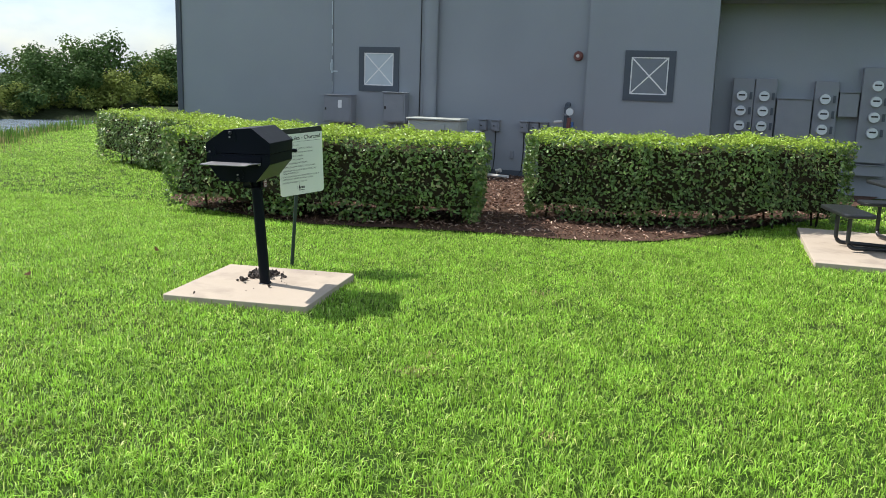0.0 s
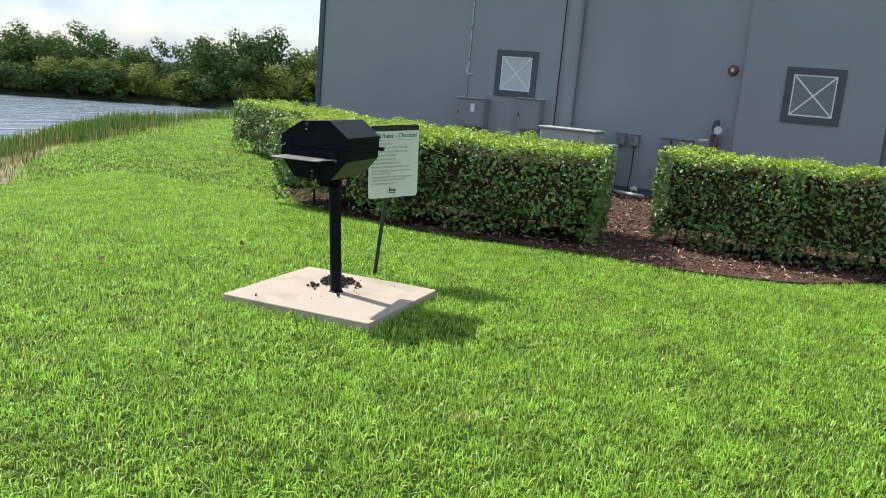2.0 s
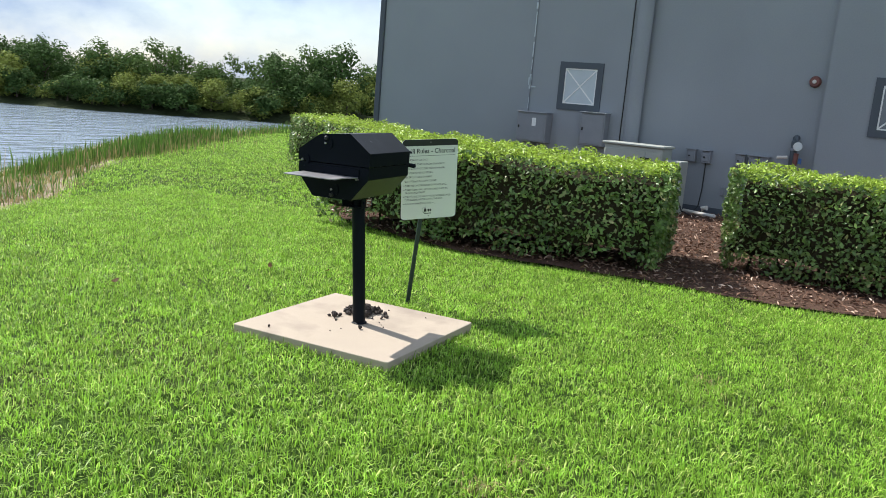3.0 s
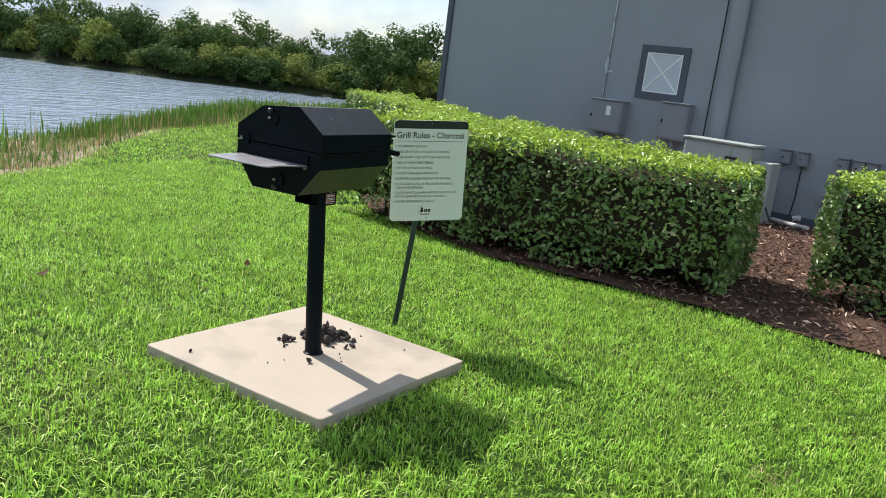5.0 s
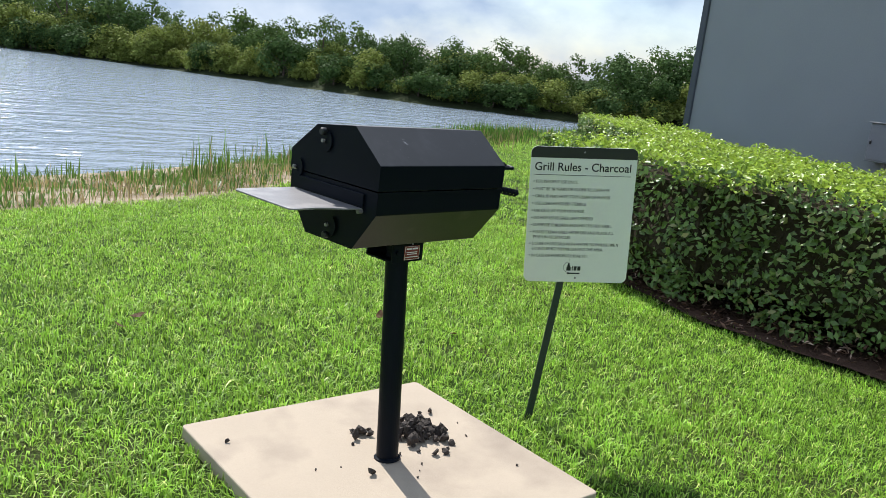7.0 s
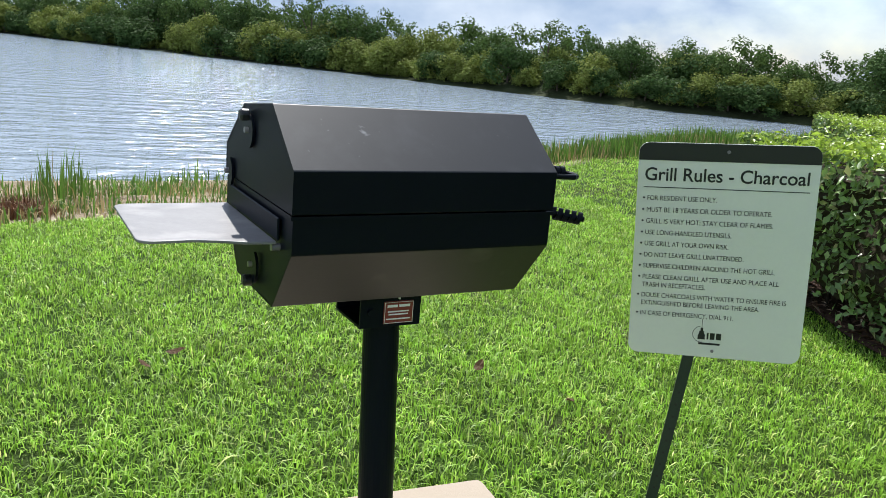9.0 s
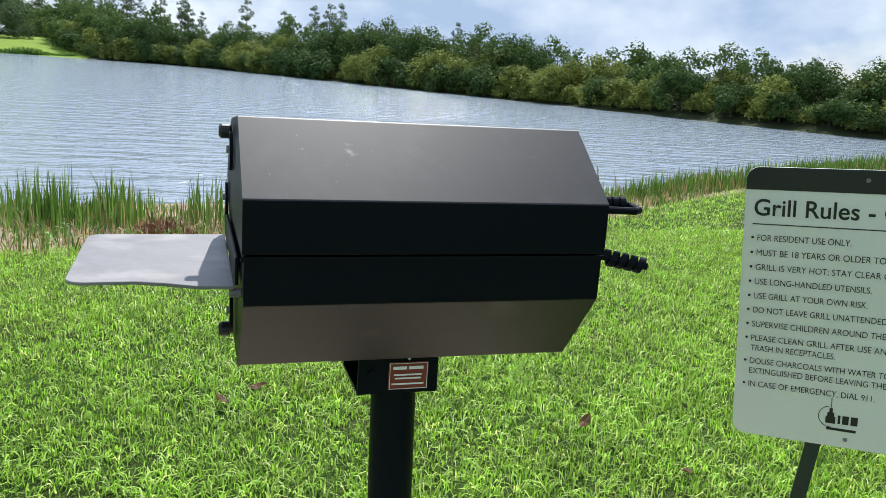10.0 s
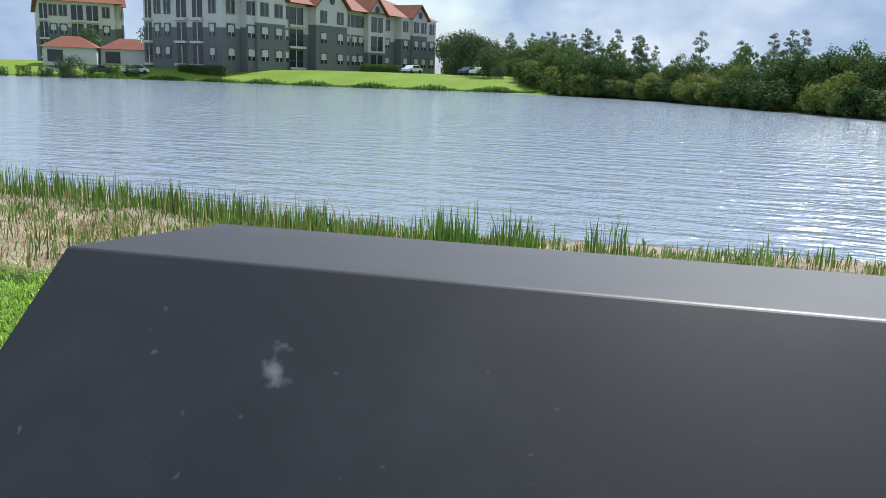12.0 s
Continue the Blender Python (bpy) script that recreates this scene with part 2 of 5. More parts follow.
l_len = lt.nodes.new("ShaderNodeVectorMath")
l_len.operation = "LENGTH"
l_mr = lt.nodes.new("ShaderNodeMapRange")
l_mr.inputs["From Min"].default_value, l_mr.inputs["From Max"].default_value, l_mr.inputs["To Min"].default_value, l_mr.inputs["To Max"].default_value = 0.0, 1.4, 0.20, -0.28
l_sum = lt.nodes.new("ShaderNodeMath")
l_sum.operation = "ADD"
l_mr2 = lt.nodes.new("ShaderNodeMapRange")
l_mr2.inputs["From Min"].default_value, l_mr2.inputs["From Max"].default_value = 0.55, 0.80
l_dust = lt.nodes.new("ShaderNodeTexNoise")
l_dust.inputs["Scale"].default_value, l_dust.inputs["Detail"].default_value = 110.0, 1.0
l_mr3 = lt.nodes.new("ShaderNodeMapRange")
l_mr3.inputs["From Min"].default_value, l_mr3.inputs["From Max"].default_value, l_mr3.inputs["To Max"].default_value = 0.76, 0.82, 0.35
l_max = lt.nodes.new("ShaderNodeMath")
l_max.operation = "MAXIMUM"
l_mx = lt.nodes.new("ShaderNodeMix")
l_mx.data_type = "RGBA"
l_mx.inputs["B"].default_value = (0.20, 0.20, 0.21, 1)
for a_, b_ in ((l_co.outputs["Object"], l_sub.inputs[0]), (l_co.outputs["Object"], l_warp.inputs["Vector"]), (l_co.outputs["Object"], l_dust.inputs["Vector"]), (l_sub.outputs[0], l_scl.inputs[0]), (l_scl.outputs[0], l_len.inputs[0]),
               (l_len.outputs["Value"], l_mr.inputs["Value"]), (l_mr.outputs[0], l_sum.inputs[0]), (l_warp.outputs["Fac"], l_sum.inputs[1]), (l_sum.outputs[0], l_mr2.inputs["Value"]),
               (l_dust.outputs["Fac"], l_mr3.inputs["Value"]), (l_mr2.outputs[0], l_max.inputs[0]), (l_mr3.outputs[0], l_max.inputs[1]), (l_max.outputs[0], l_mx.inputs["Factor"]), (lid_link, l_mx.inputs["A"]), (l_mx.outputs["Result"], lb.inputs["Base Color"])):
    lt.links.new(a_, b_)


# ---- mesh helpers ----
def obj_from_bm(name, bm, material, smooth=False):
    me = bpy.data.meshes.new(name)
    bm.to_mesh(me)
    bm.free()
    for m in (material if isinstance(material, (list, tuple)) else [material]):
        me.materials.append(m)
    if smooth:
        me.shade_smooth()
    return new(name, me)


def part(name, bm, material, parent, label="", smooth=False):
    ob = obj_from_bm(name, bm, material, smooth)
    ob.parent = parent
    return tagged(ob, label)


def thing(name, m, label, category, group="", kind=""):
    ob = new(name)
    ob.empty_display_size = 0.1
    ob.matrix_world = m
    return tagged(ob, label, category, group, kind)


def structure(name, bm, material, label, category, smooth=False, m=None):
    ob = obj_from_bm(name, bm, material, smooth)
    if m is not None:
        ob.matrix_world = m
    return tagged(ob, label, category, kind="structure")


def box(bm, x0, y0, z0, x1, y1, z1, bevel=0.0, seg=1):
    m = Matrix.Translation(((x0 + x1) / 2, (y0 + y1) / 2, (z0 + z1) / 2)) @ Matrix.Diagonal((abs(x1 - x0), abs(y1 - y0), abs(z1 - z0), 1))
    r = bmesh.ops.create_cube(bm, size=1, matrix=m)
    if bevel:
        es = list({e for v in r["verts"] for e in v.link_edges})
        bmesh.ops.bevel(bm, geom=es, offset=bevel, segments=seg, affect="EDGES", profile=0.5)
    return bm


def bbox(*a, **k):
    return box(bmesh.new(), *a, **k)


def tube(bm, pts, r, n=10, caps=True):
    """A round tube along points; r is a number or one radius a point."""
    rings, pts = [], [Vector(p) for p in pts]
    for i, p in enumerate(pts):
        d = (pts[min(i + 1, len(pts) - 1)] - pts[max(i - 1, 0)]).normalized()
        side = d.cross(Vector((0, 0, 1)) if abs(d.z) < 0.95 else Vector((1, 0, 0))).normalized()
        up = side.cross(d)
        rr = r[i] if isinstance(r, (list, tuple)) else r
        rings.append([bm.verts.new(p + side * rr * math.cos(2 * math.pi * k / n) + up * rr * math.sin(2 * math.pi * k / n)) for k in range(n)])
    for a, b in zip(rings, rings[1:]):
        for k in range(n):
            bm.faces.new((a[k], a[(k + 1) % n], b[(k + 1) % n], b[k]))
    if caps:
        bm.faces.new(rings[0][::-1])
        bm.faces.new(rings[-1])
    bmesh.ops.recalc_face_normals(bm, faces=bm.faces)
    return bm


def prism(bm, outline, axis, a, b, bevel=0.0):
    """An outline of pairs pulled along an axis from a to b. x: pairs are (y, z); y: (x, z); z: (x, y)."""
    def at(p, w):
        return {"x": (w, p[0], p[1]), "y": (p[0], w, p[1]), "z": (p[0], p[1], w)}[axis]
    lo = [bm.verts.new(at(p, a)) for p in outline]
    hi = [bm.verts.new(at(p, b)) for p in outline]
    fs = [bm.faces.new(lo), bm.faces.new(hi)]
    for i in range(len(outline)):
        j = (i + 1) % len(outline)
        fs.append(bm.faces.new((lo[i], lo[j], hi[j], hi[i])))
    bmesh.ops.recalc_face_normals(bm, faces=fs)
    if bevel:
        bmesh.ops.bevel(bm, geom=list({e for f in fs for e in f.edges}), offset=bevel, segments=2, affect="EDGES", profile=0.5)
    return bm


def rounded(x0, y0, x1, y1, r, n=6):
    out = []
    for cx, cy, a0 in ((x1 - r, y1 - r, 0), (x0 + r, y1 - r, 90), (x0 + r, y0 + r, 180), (x1 - r, y0 + r, 270)):
        for k in range(n + 1):
            a = radians(a0 + 90 * k / n)
            out.append((cx + r * math.cos(a), cy + r * math.sin(a)))
    return out


def mesh_np(name, verts, faces3, faces4, material, mats=None):
    """A mesh from arrays of corners, triangles and quads."""
    me = bpy.data.meshes.new(name)
    loops = np.concatenate([np.asarray(faces3, int).ravel(), np.asarray(faces4, int).ravel()])
    n3, n4 = len(faces3), len(faces4)
    me.vertices.add(len(verts))
    me.vertices.foreach_set("co", np.asarray(verts, np.float32).ravel())
    me.loops.add(len(loops))
    me.loops.foreach_set("vertex_index", loops.astype(np.int32))
    me.polygons.add(n3 + n4)
    me.polygons.foreach_set("loop_start", np.concatenate([np.arange(n3) * 3, n3 * 3 + np.arange(n4) * 4]).astype(np.int32))
    me.update(calc_edges=True)
    me.validate()
    me.materials.append(material)
    return me


def blades(pos, height, width, lean, rng, heading=None):
    """Bent tapering blades: five corners, one quad and one triangle each. heading: the way each one leans."""
    n = len(pos)
    a = rng.uniform(0, 2 * np.pi, n) if heading is None else heading - np.pi / 2
    side = np.c_[np.cos(a), np.sin(a), np.zeros(n)] * (width * 0.5)[:, None]
    b = a + np.pi / 2 + rng.normal(0, 0.5, n)
    out = np.c_[np.cos(b), np.sin(b), np.zeros(n)]
    ln = np.abs(lean) * height
    mid = pos + out * (ln * 0.35)[:, None] + np.c_[np.zeros(n), np.zeros(n), height * 0.6]
    tip = pos + out * ln[:, None] + np.c_[np.zeros(n), np.zeros(n), height * np.clip(1.0 - 0.35 * np.abs(lean), 0.2, 1)]
    v = np.stack([pos - side * 0.8, pos + side * 0.8, mid + side, mid - side, tip], 1).reshape(-1, 3)
    k = np.arange(n)[:, None] * 5
    return v, k + np.array([[3, 2, 4]]), k + np.array([[0, 1, 2, 3]])


def leaves(pos, normal, size, rng, aspect=0.55, spread=0.8):
    """Folded leaf blades of two triangles each, turned about a mean direction."""
    n = len(pos)
    nv = normal + rng.normal(0, spread, (n, 3))
    nv /= np.linalg.norm(nv, axis=1)[:, None]
    t = np.cross(nv, rng.normal(0, 1, (n, 3)))
    t /= np.linalg.norm(t, axis=1)[:, None]
    s = np.cross(nv, t)
    h = size[:, None]
    fold = nv * h * 0.12
    v = np.stack([pos - t * h * 0.5, pos + s * h * aspect * 0.5 + fold, pos + t * h * 0.5, pos - s * h * aspect * 0.5 + fold], 1).reshape(-1, 3)
    k = np.arange(n)[:, None] * 4
    return v, np.concatenate([k + np.array([[0, 1, 2]]), k + np.array([[0, 2, 3]])]), np.zeros((0, 4), int)


# ---- the lie of the land ----
WATER_Z = -1.0
LAKE = np.array([(-30, 8), (-18, 11), (-13, 12.6), (-9, 12.1), (-6.4, 11.6), (-3.7, 11.8), (-0.4, 12.4), (2, 12.6), (7.7, 15), (11, 17.3), (17, 18.5), (24, 20.5), (32, 24), (41, 27),
                 (39, 32), (30.5, 39.5), (26.5, 47), (15.5, 66), (9, 77), (-3.5, 98), (-9.5, 109), (-33, 121), (-48, 117), (-62, 114), (-75, 116), (-88, 115), (-104, 107), (-140, 95), (-190, 70), (-170, 10), (-60, 2)], float)


def lake_distance(px, py):
    """Metres to the shoreline: below zero in the lake, above zero on land."""
    p = np.stack([px, py], -1)
    best, inside = np.full(p.shape[:-1], 1e9), np.zeros(p.shape[:-1], bool)
    for i in range(len(LAKE)):
        a, b = LAKE[i], LAKE[(i + 1) % len(LAKE)]
        ab = b - a
        t = np.clip(((p - a) @ ab) / (ab @ ab), 0, 1)
        best = np.minimum(best, np.linalg.norm(p - a - t[..., None] * ab, axis=-1))
        cross = ((a[1] > p[..., 1]) != (b[1] > p[..., 1])) & (p[..., 0] < (b[0] - a[0]) * (p[..., 1] - a[1]) / (b[1] - a[1] + 1e-12) + a[0])
        inside ^= cross
    return np.where(inside, -best, best)


def lawn_edge(px):
    """Metres from the shoreline at which the lawn begins."""
    return np.interp(np.asarray(px, float), (-2.0, 0.0, 3.0, 6.0, 10.0, 14.0), (7.2, 6.9, 6.0, 4.4, 2.7, 2.0))


def land(px, py):
    """Height of the ground."""
    px, py = np.asarray(px, float), np.asarray(py, float)
    d = lake_distance(px, py)
    near = np.clip((60 - py) / 10, 0, 1)
    wob = 0.06 * np.sin(px * 1.7 + 0.6 * py) * np.cos(py * 1.3 - 0.4 * px) + 0.03 * np.sin(px * 4.1 + py * 2.9)
    s = np.clip(d / lawn_edge(px), 0, 1.0)
    flat = -0.012 * np.clip(px, 0, 14)
    bank = WATER_Z + 0.02 + (0.90 + flat) * s + wob * np.clip(s * 5, 0, 1) * np.clip((1 - s) * 4, 0, 1) + 0.08 * np.clip((d - lawn_edge(px)) / 1.5, 0, 1)
    low = np.where(d < 0, WATER_Z + np.maximum(d * 0.16, -1.6), bank)
    farb = np.where(d < 0, WATER_Z + np.maximum(d * 0.16, -1.6), np.minimum(WATER_Z + d * 0.11, 1.4))
    return near * low + (1 - near) * farb


# ---- ground and lake ----
def axis_steps(lo, hi, step, far, grow=1.16):
    v = list(np.arange(lo, hi + 1e-6, step))
    s, a, b = step, v[0], v[-1]
    left, right = [], []
    while b < far:
        s *= grow
        b += s
        a -= s
        left.append(a)
        right.append(b)
    return np.array(left[::-1] + v + right)


gx, gy = axis_steps(-14, 20, 0.25, 1800), axis_steps(-9, 22, 0.25, 1800)
GX, GY = np.meshgrid(gx, gy)
GZ = land(GX, GY)
nx, ny = len(gx), len(gy)
idx = np.arange(nx * ny).reshape(ny, nx)
quads = np.stack([idx[:-1, :-1], idx[:-1, 1:], idx[1:, 1:], idx[1:, :-1]], -1).reshape(-1, 4)
me = mesh_np("ground", np.stack([GX, GY, GZ], -1).reshape(-1, 3), np.zeros((0, 3), int), quads, M_GROUND)
me.materials.append(M_FARGRASS)
me.materials.append(M_UNDER)
fc = np.stack([GX, GY], -1).reshape(-1, 2)[quads].mean(1)
fd = lake_distance(fc[:, 0], fc[:, 1])
vd = lake_distance(GX.ravel(), GY.ravel()) - lawn_edge(GX.ravel()) - 0.25 * np.sin(GX.ravel() * 1.1)
at_ = me.attributes.new("bank", "FLOAT", "POINT")
at_.data.foreach_set("value", np.clip(vd, -50, 50).astype(np.float32))
face_mat = np.zeros(len(fc), int)
face_mat[(fc[:, 1] > 40) & (fc[:, 0] < -25)] = 1
face_mat[(fc[:, 1] > 21) & (fd > -4) & (fc[:, 0] >= -25) & ((fc[:, 0] > 22) | (fc[:, 1] > 36))] = 2
me.polygons.foreach_set("material_index", face_mat.astype(np.int32))
me.shade_smooth()
tagged(new("ground", me), "mown green lawn sloping to a muddy brown lake bank", "ground", kind="structure")

bm = bmesh.new()
for c in ((-260, -40), (120, -40), (120, 190), (-260, 190)):
    bm.verts.new((c[0], c[1], WATER_Z))
bm.faces.new(bm.verts)
structure("water", bm, M_WATER, "rippled grey-blue lake water with sun glints", "lake")

# ---- the grey building ----
PHI = radians(-8)
WALL = Matrix(((math.sin(PHI), math.cos(PHI), 0, 0), (-math.cos(PHI), math.sin(PHI), 0, 0), (0, 0, 1, 0), (0, 0, 0, 1)))
# in WALL's own axes x runs along the facade, y into it: the facade stands at y = 11.1
D = 11.1


def wall_piece(name, x0, x1, y0, y1, z1=8.0, label="dark grey painted stucco wall of the building"):
    return structure(name, bbox(x0, y0, -0.5, x1, y1, z1), M_WALL, label, "wall", m=WALL)


wall_piece("wall_west", -9.13, -2.65, D, D + 0.4)
wall_piece("wall_middle", -2.65, 0.64, D + 0.10, D + 0.45)
wall_piece("wall_panel", 0.64, 3.09, D, D + 0.4)
wall_piece("wall_return", 2.75, 3.087, D + 0.4, D + 0.9)
wall_piece("wall_alcove", 3.09, 16.0, D + 0.8, D + 1.2, label="shaded dark grey wall behind the electric meters")
# unseen overhang, added above the view to keep the meter recess dark
structure("soffit", bbox(3.095, D + 0.004, 3.50, 16.0, D + 0.796, 8.0), M_WALL, "unseen grey overhang added to shade the meter recess", "wall", m=WALL)
wall_piece("wall_north", -9.13, -8.73, D + 0.4, D + 13)
wall_piece("wall_back", -9.13, 16.0, D + 13, D + 13.4)
wall_piece("wall_south", 15.6, 16.0, D + 1.2, D + 13)
structure("roof", bbox(-9.2, D - 0.07, 8.0, 16.1, D + 13.5, 8.3), M_WALLD, "flat dark roof edge of the grey building", "roof", m=WALL)
structure("trim", bbox(-9.19, D - 0.05, -0.45, -9.05, D + 0.08, 8.0, bevel=0.01), M_WALLD, "dark corner trim board on the grey wall", "trim", m=WALL)
structure("baseboard", bbox(-2.645, D + 0.085, -0.45, 0.635, D + 0.097, 0.03), M_WALLD, "dark base strip at the foot of the wall", "trim", m=WALL)


def blind_window(name, x, z, size, pane, label):
    """A false window: dark surround, panel, white border and a white cross."""
    w = tagged(new(name), label, "window", kind="structure")
    w.matrix_world = WALL @ Matrix.Translation((x, D, z))
    h, b = size / 2, 0.125
    for a in ((-h, -h, h, -h + b), (-h, h - b, h, h), (-h, -h + b, -h + b, h - b), (h - b, -h + b, h, h - b)):
        part("window_frame", bbox(a[0], -0.025, a[1], a[2], 0.0, a[3]), M_WALLD, w, "dark grey painted surround")
    i = h - b
    part("pane", bbox(-i, -0.010, -i, i, -0.001, i), pane, w)
    t = 0.012
    for a in ((-i, -i, i, -i + 2 * t), (-i, i - 2 * t, i, i), (-i, -i + 2 * t, -i + 2 * t, i - 2 * t), (i - 2 * t, -i + 2 * t, i, i - 2 * t)):
        part("border_strip", bbox(a[0], -0.017, a[1], a[2], -0.0105, a[3]), M_WHITE, w, "white strip")
    for sgn, dy in ((1, 0.0), (-1, 0.004)):
        bm = bbox(-i * 1.36, -0.014, -t * 1.1, i * 1.36, -0.0105, t * 1.1)
        bmesh.ops.transform(bm, matrix=Matrix.Translation((0, -dy, 0)) @ Matrix.Rotation(sgn * radians(45), 4, "Y"), verts=bm.verts)
        part("cross_bar", bm, M_WHITE, w, "white diagonal bar")
    return w


blind_window("window_1", -3.92, 2.06, 0.95, M_PANE, "false window with pale panel and white diagonal cross")
blind_window("window_2", 1.875, 2.06, 0.97, M_PANED, "false window with dark grey panel and white diagonal cross")

# downspout, conduits
ds = thing("downspout", WALL @ Matrix.Translation((-2.72, D, 0)), "wide rounded grey pipe casing running down the wall", "downspout")
bm = prism(bmesh.new(), [(0.15 * math.cos(a), -0.10 * math.sin(a) - 0.001) for a in np.linspace(0, math.pi, 15)], "z", -0.3, 7.98)
part("casing", bm, M_WALL, ds)
cb = thing("cable", WALL @ Matrix.Translation((-2.95, D - 0.012, 0)), "thin black cable running straight down the wall", "cable")
part("cord", tube(bmesh.new(), [(0, 0, -0.1), (0.006, 0, 2.5), (-0.004, 0, 5.0), (0, 0, 7.95)], 0.011, 8), M_CABLE, cb)
cd = thing("conduit", WALL @ Matrix.Translation((-5.05, D - 0.012, 0)), "thin conduit with flaking white paint on the wall", "conduit")
part("pipe", tube(bmesh.new(), [(0, 0, 1.4), (0, 0, 7.9)], 0.013, 8), M_BOX, cd)
for z, h, w in ((1.55, 0.22, 0.008), (1.95, 0.30, 0.030), (2.02, 0.16, 0.055), (2.34, 0.2, 0.012), (2.6, 0.30, 0.018), (3.0, 0.5, 0.016), (3.56, 0.12, 0.03), (3.75, 0.5, 0.014), (4.4, 0.7, 0.018), (5.3, 0.6, 0.012)):
    part("paint_flake", bbox(-w, -0.0145, z, w * 0.4, -0.013, z + h), M_PANE, cd, "patch of flaked white paint")
part("paint_flake", bbox(0.0, -0.003, 1.98, 0.12, 0.008, 2.01), M_PANE, cd, "patch of flaked white paint")


def wall_box(name, x0, x1, z0, z1, depth, label, y=D, mat_=None, door=True):
    b = thing(name, WALL @ Matrix.Translation(((x0 + x1) / 2, y, z0)), label, "electrical box")
    w, h = (x1 - x0) / 2, z1 - z0
    m_ = mat_ or M_BOX
    part("body", bbox(-w, -depth, 0, w, 0, h, bevel=0.008), m_, b)
    if door:
        part("door", bbox(-w + 0.03, -depth - 0.012, 0.03, w - 0.03, -depth, h - 0.04, bevel=0.004), m_, b)
        part("latch", bbox(-w + 0.045, -depth - 0.03, h * 0.45, -w + 0.075, -depth - 0.011, h * 0.55, bevel=0.004), M_CABLE, b)
    part("rain_lid", bbox(-w - 0.01, -depth - 0.03, h, w + 0.01, 0, h + 0.018, bevel=0.004), m_, b)
    return b


b1 = wall_box("electrical_box", -5.14, -4.46, 0.88, 1.47, 0.26, "grey metal electrical box with small white sticker on the wall")
part("sticker", bbox(0.02, -0.275, 0.32, 0.11, -0.272, 0.49), M_WHITE, b1, "white warning sticker")
part("conduit", tube(bmesh.new(), [(0.1, -0.1, 0.0), (0.1, -0.1, -1.0)], 0.03), M_BOX, b1)
part("conduit", tube(bmesh.new(), [(-0.1, -0.1, 0.0), (-0.1, -0.1, -1.0)], 0.03), M_BOX, b1)
b2 = wall_box("electrical_box", -3.72, -3.20, 0.93, 1.56, 0.22, "grey metal box with a white-edged top on the wall")
part("white_edge", bbox(-0.27, -0.26, 0.649, 0.27, -0.02, 0.656), M_WHITE, b2)
part("conduit", tube(bmesh.new(), [(0.0, -0.1, 0.0), (0.0, -0.1, -1.05)], 0.035), M_BOX, b2)
for x in (-1.50, -1.22, -0.60, -0.37, -0.18):
    sb = wall_box("switch_box", x - 0.085, x + 0.085, 0.84, 1.06, 0.11, "small grey disconnect box with a cable", y=D + 0.10)
    tagged(sb, group="disconnect boxes on the wall")
    if x in (-1.22, -0.60):
        part("cable", tube(bmesh.new(), [(0, -0.05, 0.0), (0.0, -0.06, -0.5), (-0.02, -0.09, -0.8), (-0.12, -0.16, -0.98), (-0.3, -0.3, -1.05)], 0.012, 8), M_CABLE, sb, "black hanging cable")
pl = thing("wall_outlet", WALL @ Matrix.Translation((-0.85, D + 0.1, 0.36)), "small grey cover plate on the wall", "outlet")
part("cover", bbox(-0.04, -0.04, -0.08, 0.04, 0, 0.08, bevel=0.006), M_BOX, pl)

cab = thing("utility_cabinet", WALL @ Matrix.Translation((-2.2, D - 0.75, -0.12)), "pale grey-green utility cabinet beside the wall", "cabinet")
part("body", bbox(-0.60, -0.25, 0.0, 0.52, 0.25, 1.17, bevel=0.012), M_CAB, cab)
part("top", bbox(-0.63, -0.29, 1.172, 0.55, 0.28, 1.215, bevel=0.01), M_CAB, cab)
part("door", bbox(-0.57, -0.268, 0.08, 0.20, -0.252, 1.10, bevel=0.004), M_CAB, cab)
part("door", bbox(0.22, -0.268, 0.08, 0.50, -0.252, 1.10, bevel=0.004), M_CAB, cab)
part("handle", bbox(0.13, -0.30, 0.95, 0.33, -0.27, 0.99, bevel=0.006), M_CABLE, cab)
ac = thing("air_conditioner", WALL @ Matrix.Translation((-1.52, D - 0.72, -0.12)), "pale outdoor unit with louvred base beside the cabinet", "air conditioner")
part("body", bbox(-0.14, -0.18, 0.0, 0.17, 0.2, 0.98, bevel=0.015), M_CAB, ac)
for k in range(9):
    part("louvre", bbox(-0.12, -0.20, 0.06 + 0.05 * k, 0.15, -0.182, 0.085 + 0.05 * k), M_CAB, ac)
part("hose", tube(bmesh.new(), [(0.16, -0.1, 0.3), (0.28, -0.16, 0.12), (0.42, -0.1, 0.06), (0.5, 0.05, 0.05)], 0.015, 8), M_CABLE, ac, "black hose")
pp = thing("drain_pipe", WALL @ Matrix.Translation((-1.05, D - 0.5, -0.10)), "white plastic drain pipe lying on the mulch", "pipe")
part("pipe", tube(bmesh.new(), [(-0.35, 0.2, 0.05), (0.1, 0.0, 0.05), (0.32, -0.1, 0.06)], 0.035), M_PVC, pp)
part("elbow", tube(bmesh.new(), [(-0.02, 0.2, 0.02), (0.0, 0.18, 0.14), (0.09, 0.16, 0.16)], 0.045), M_PVC, pp)

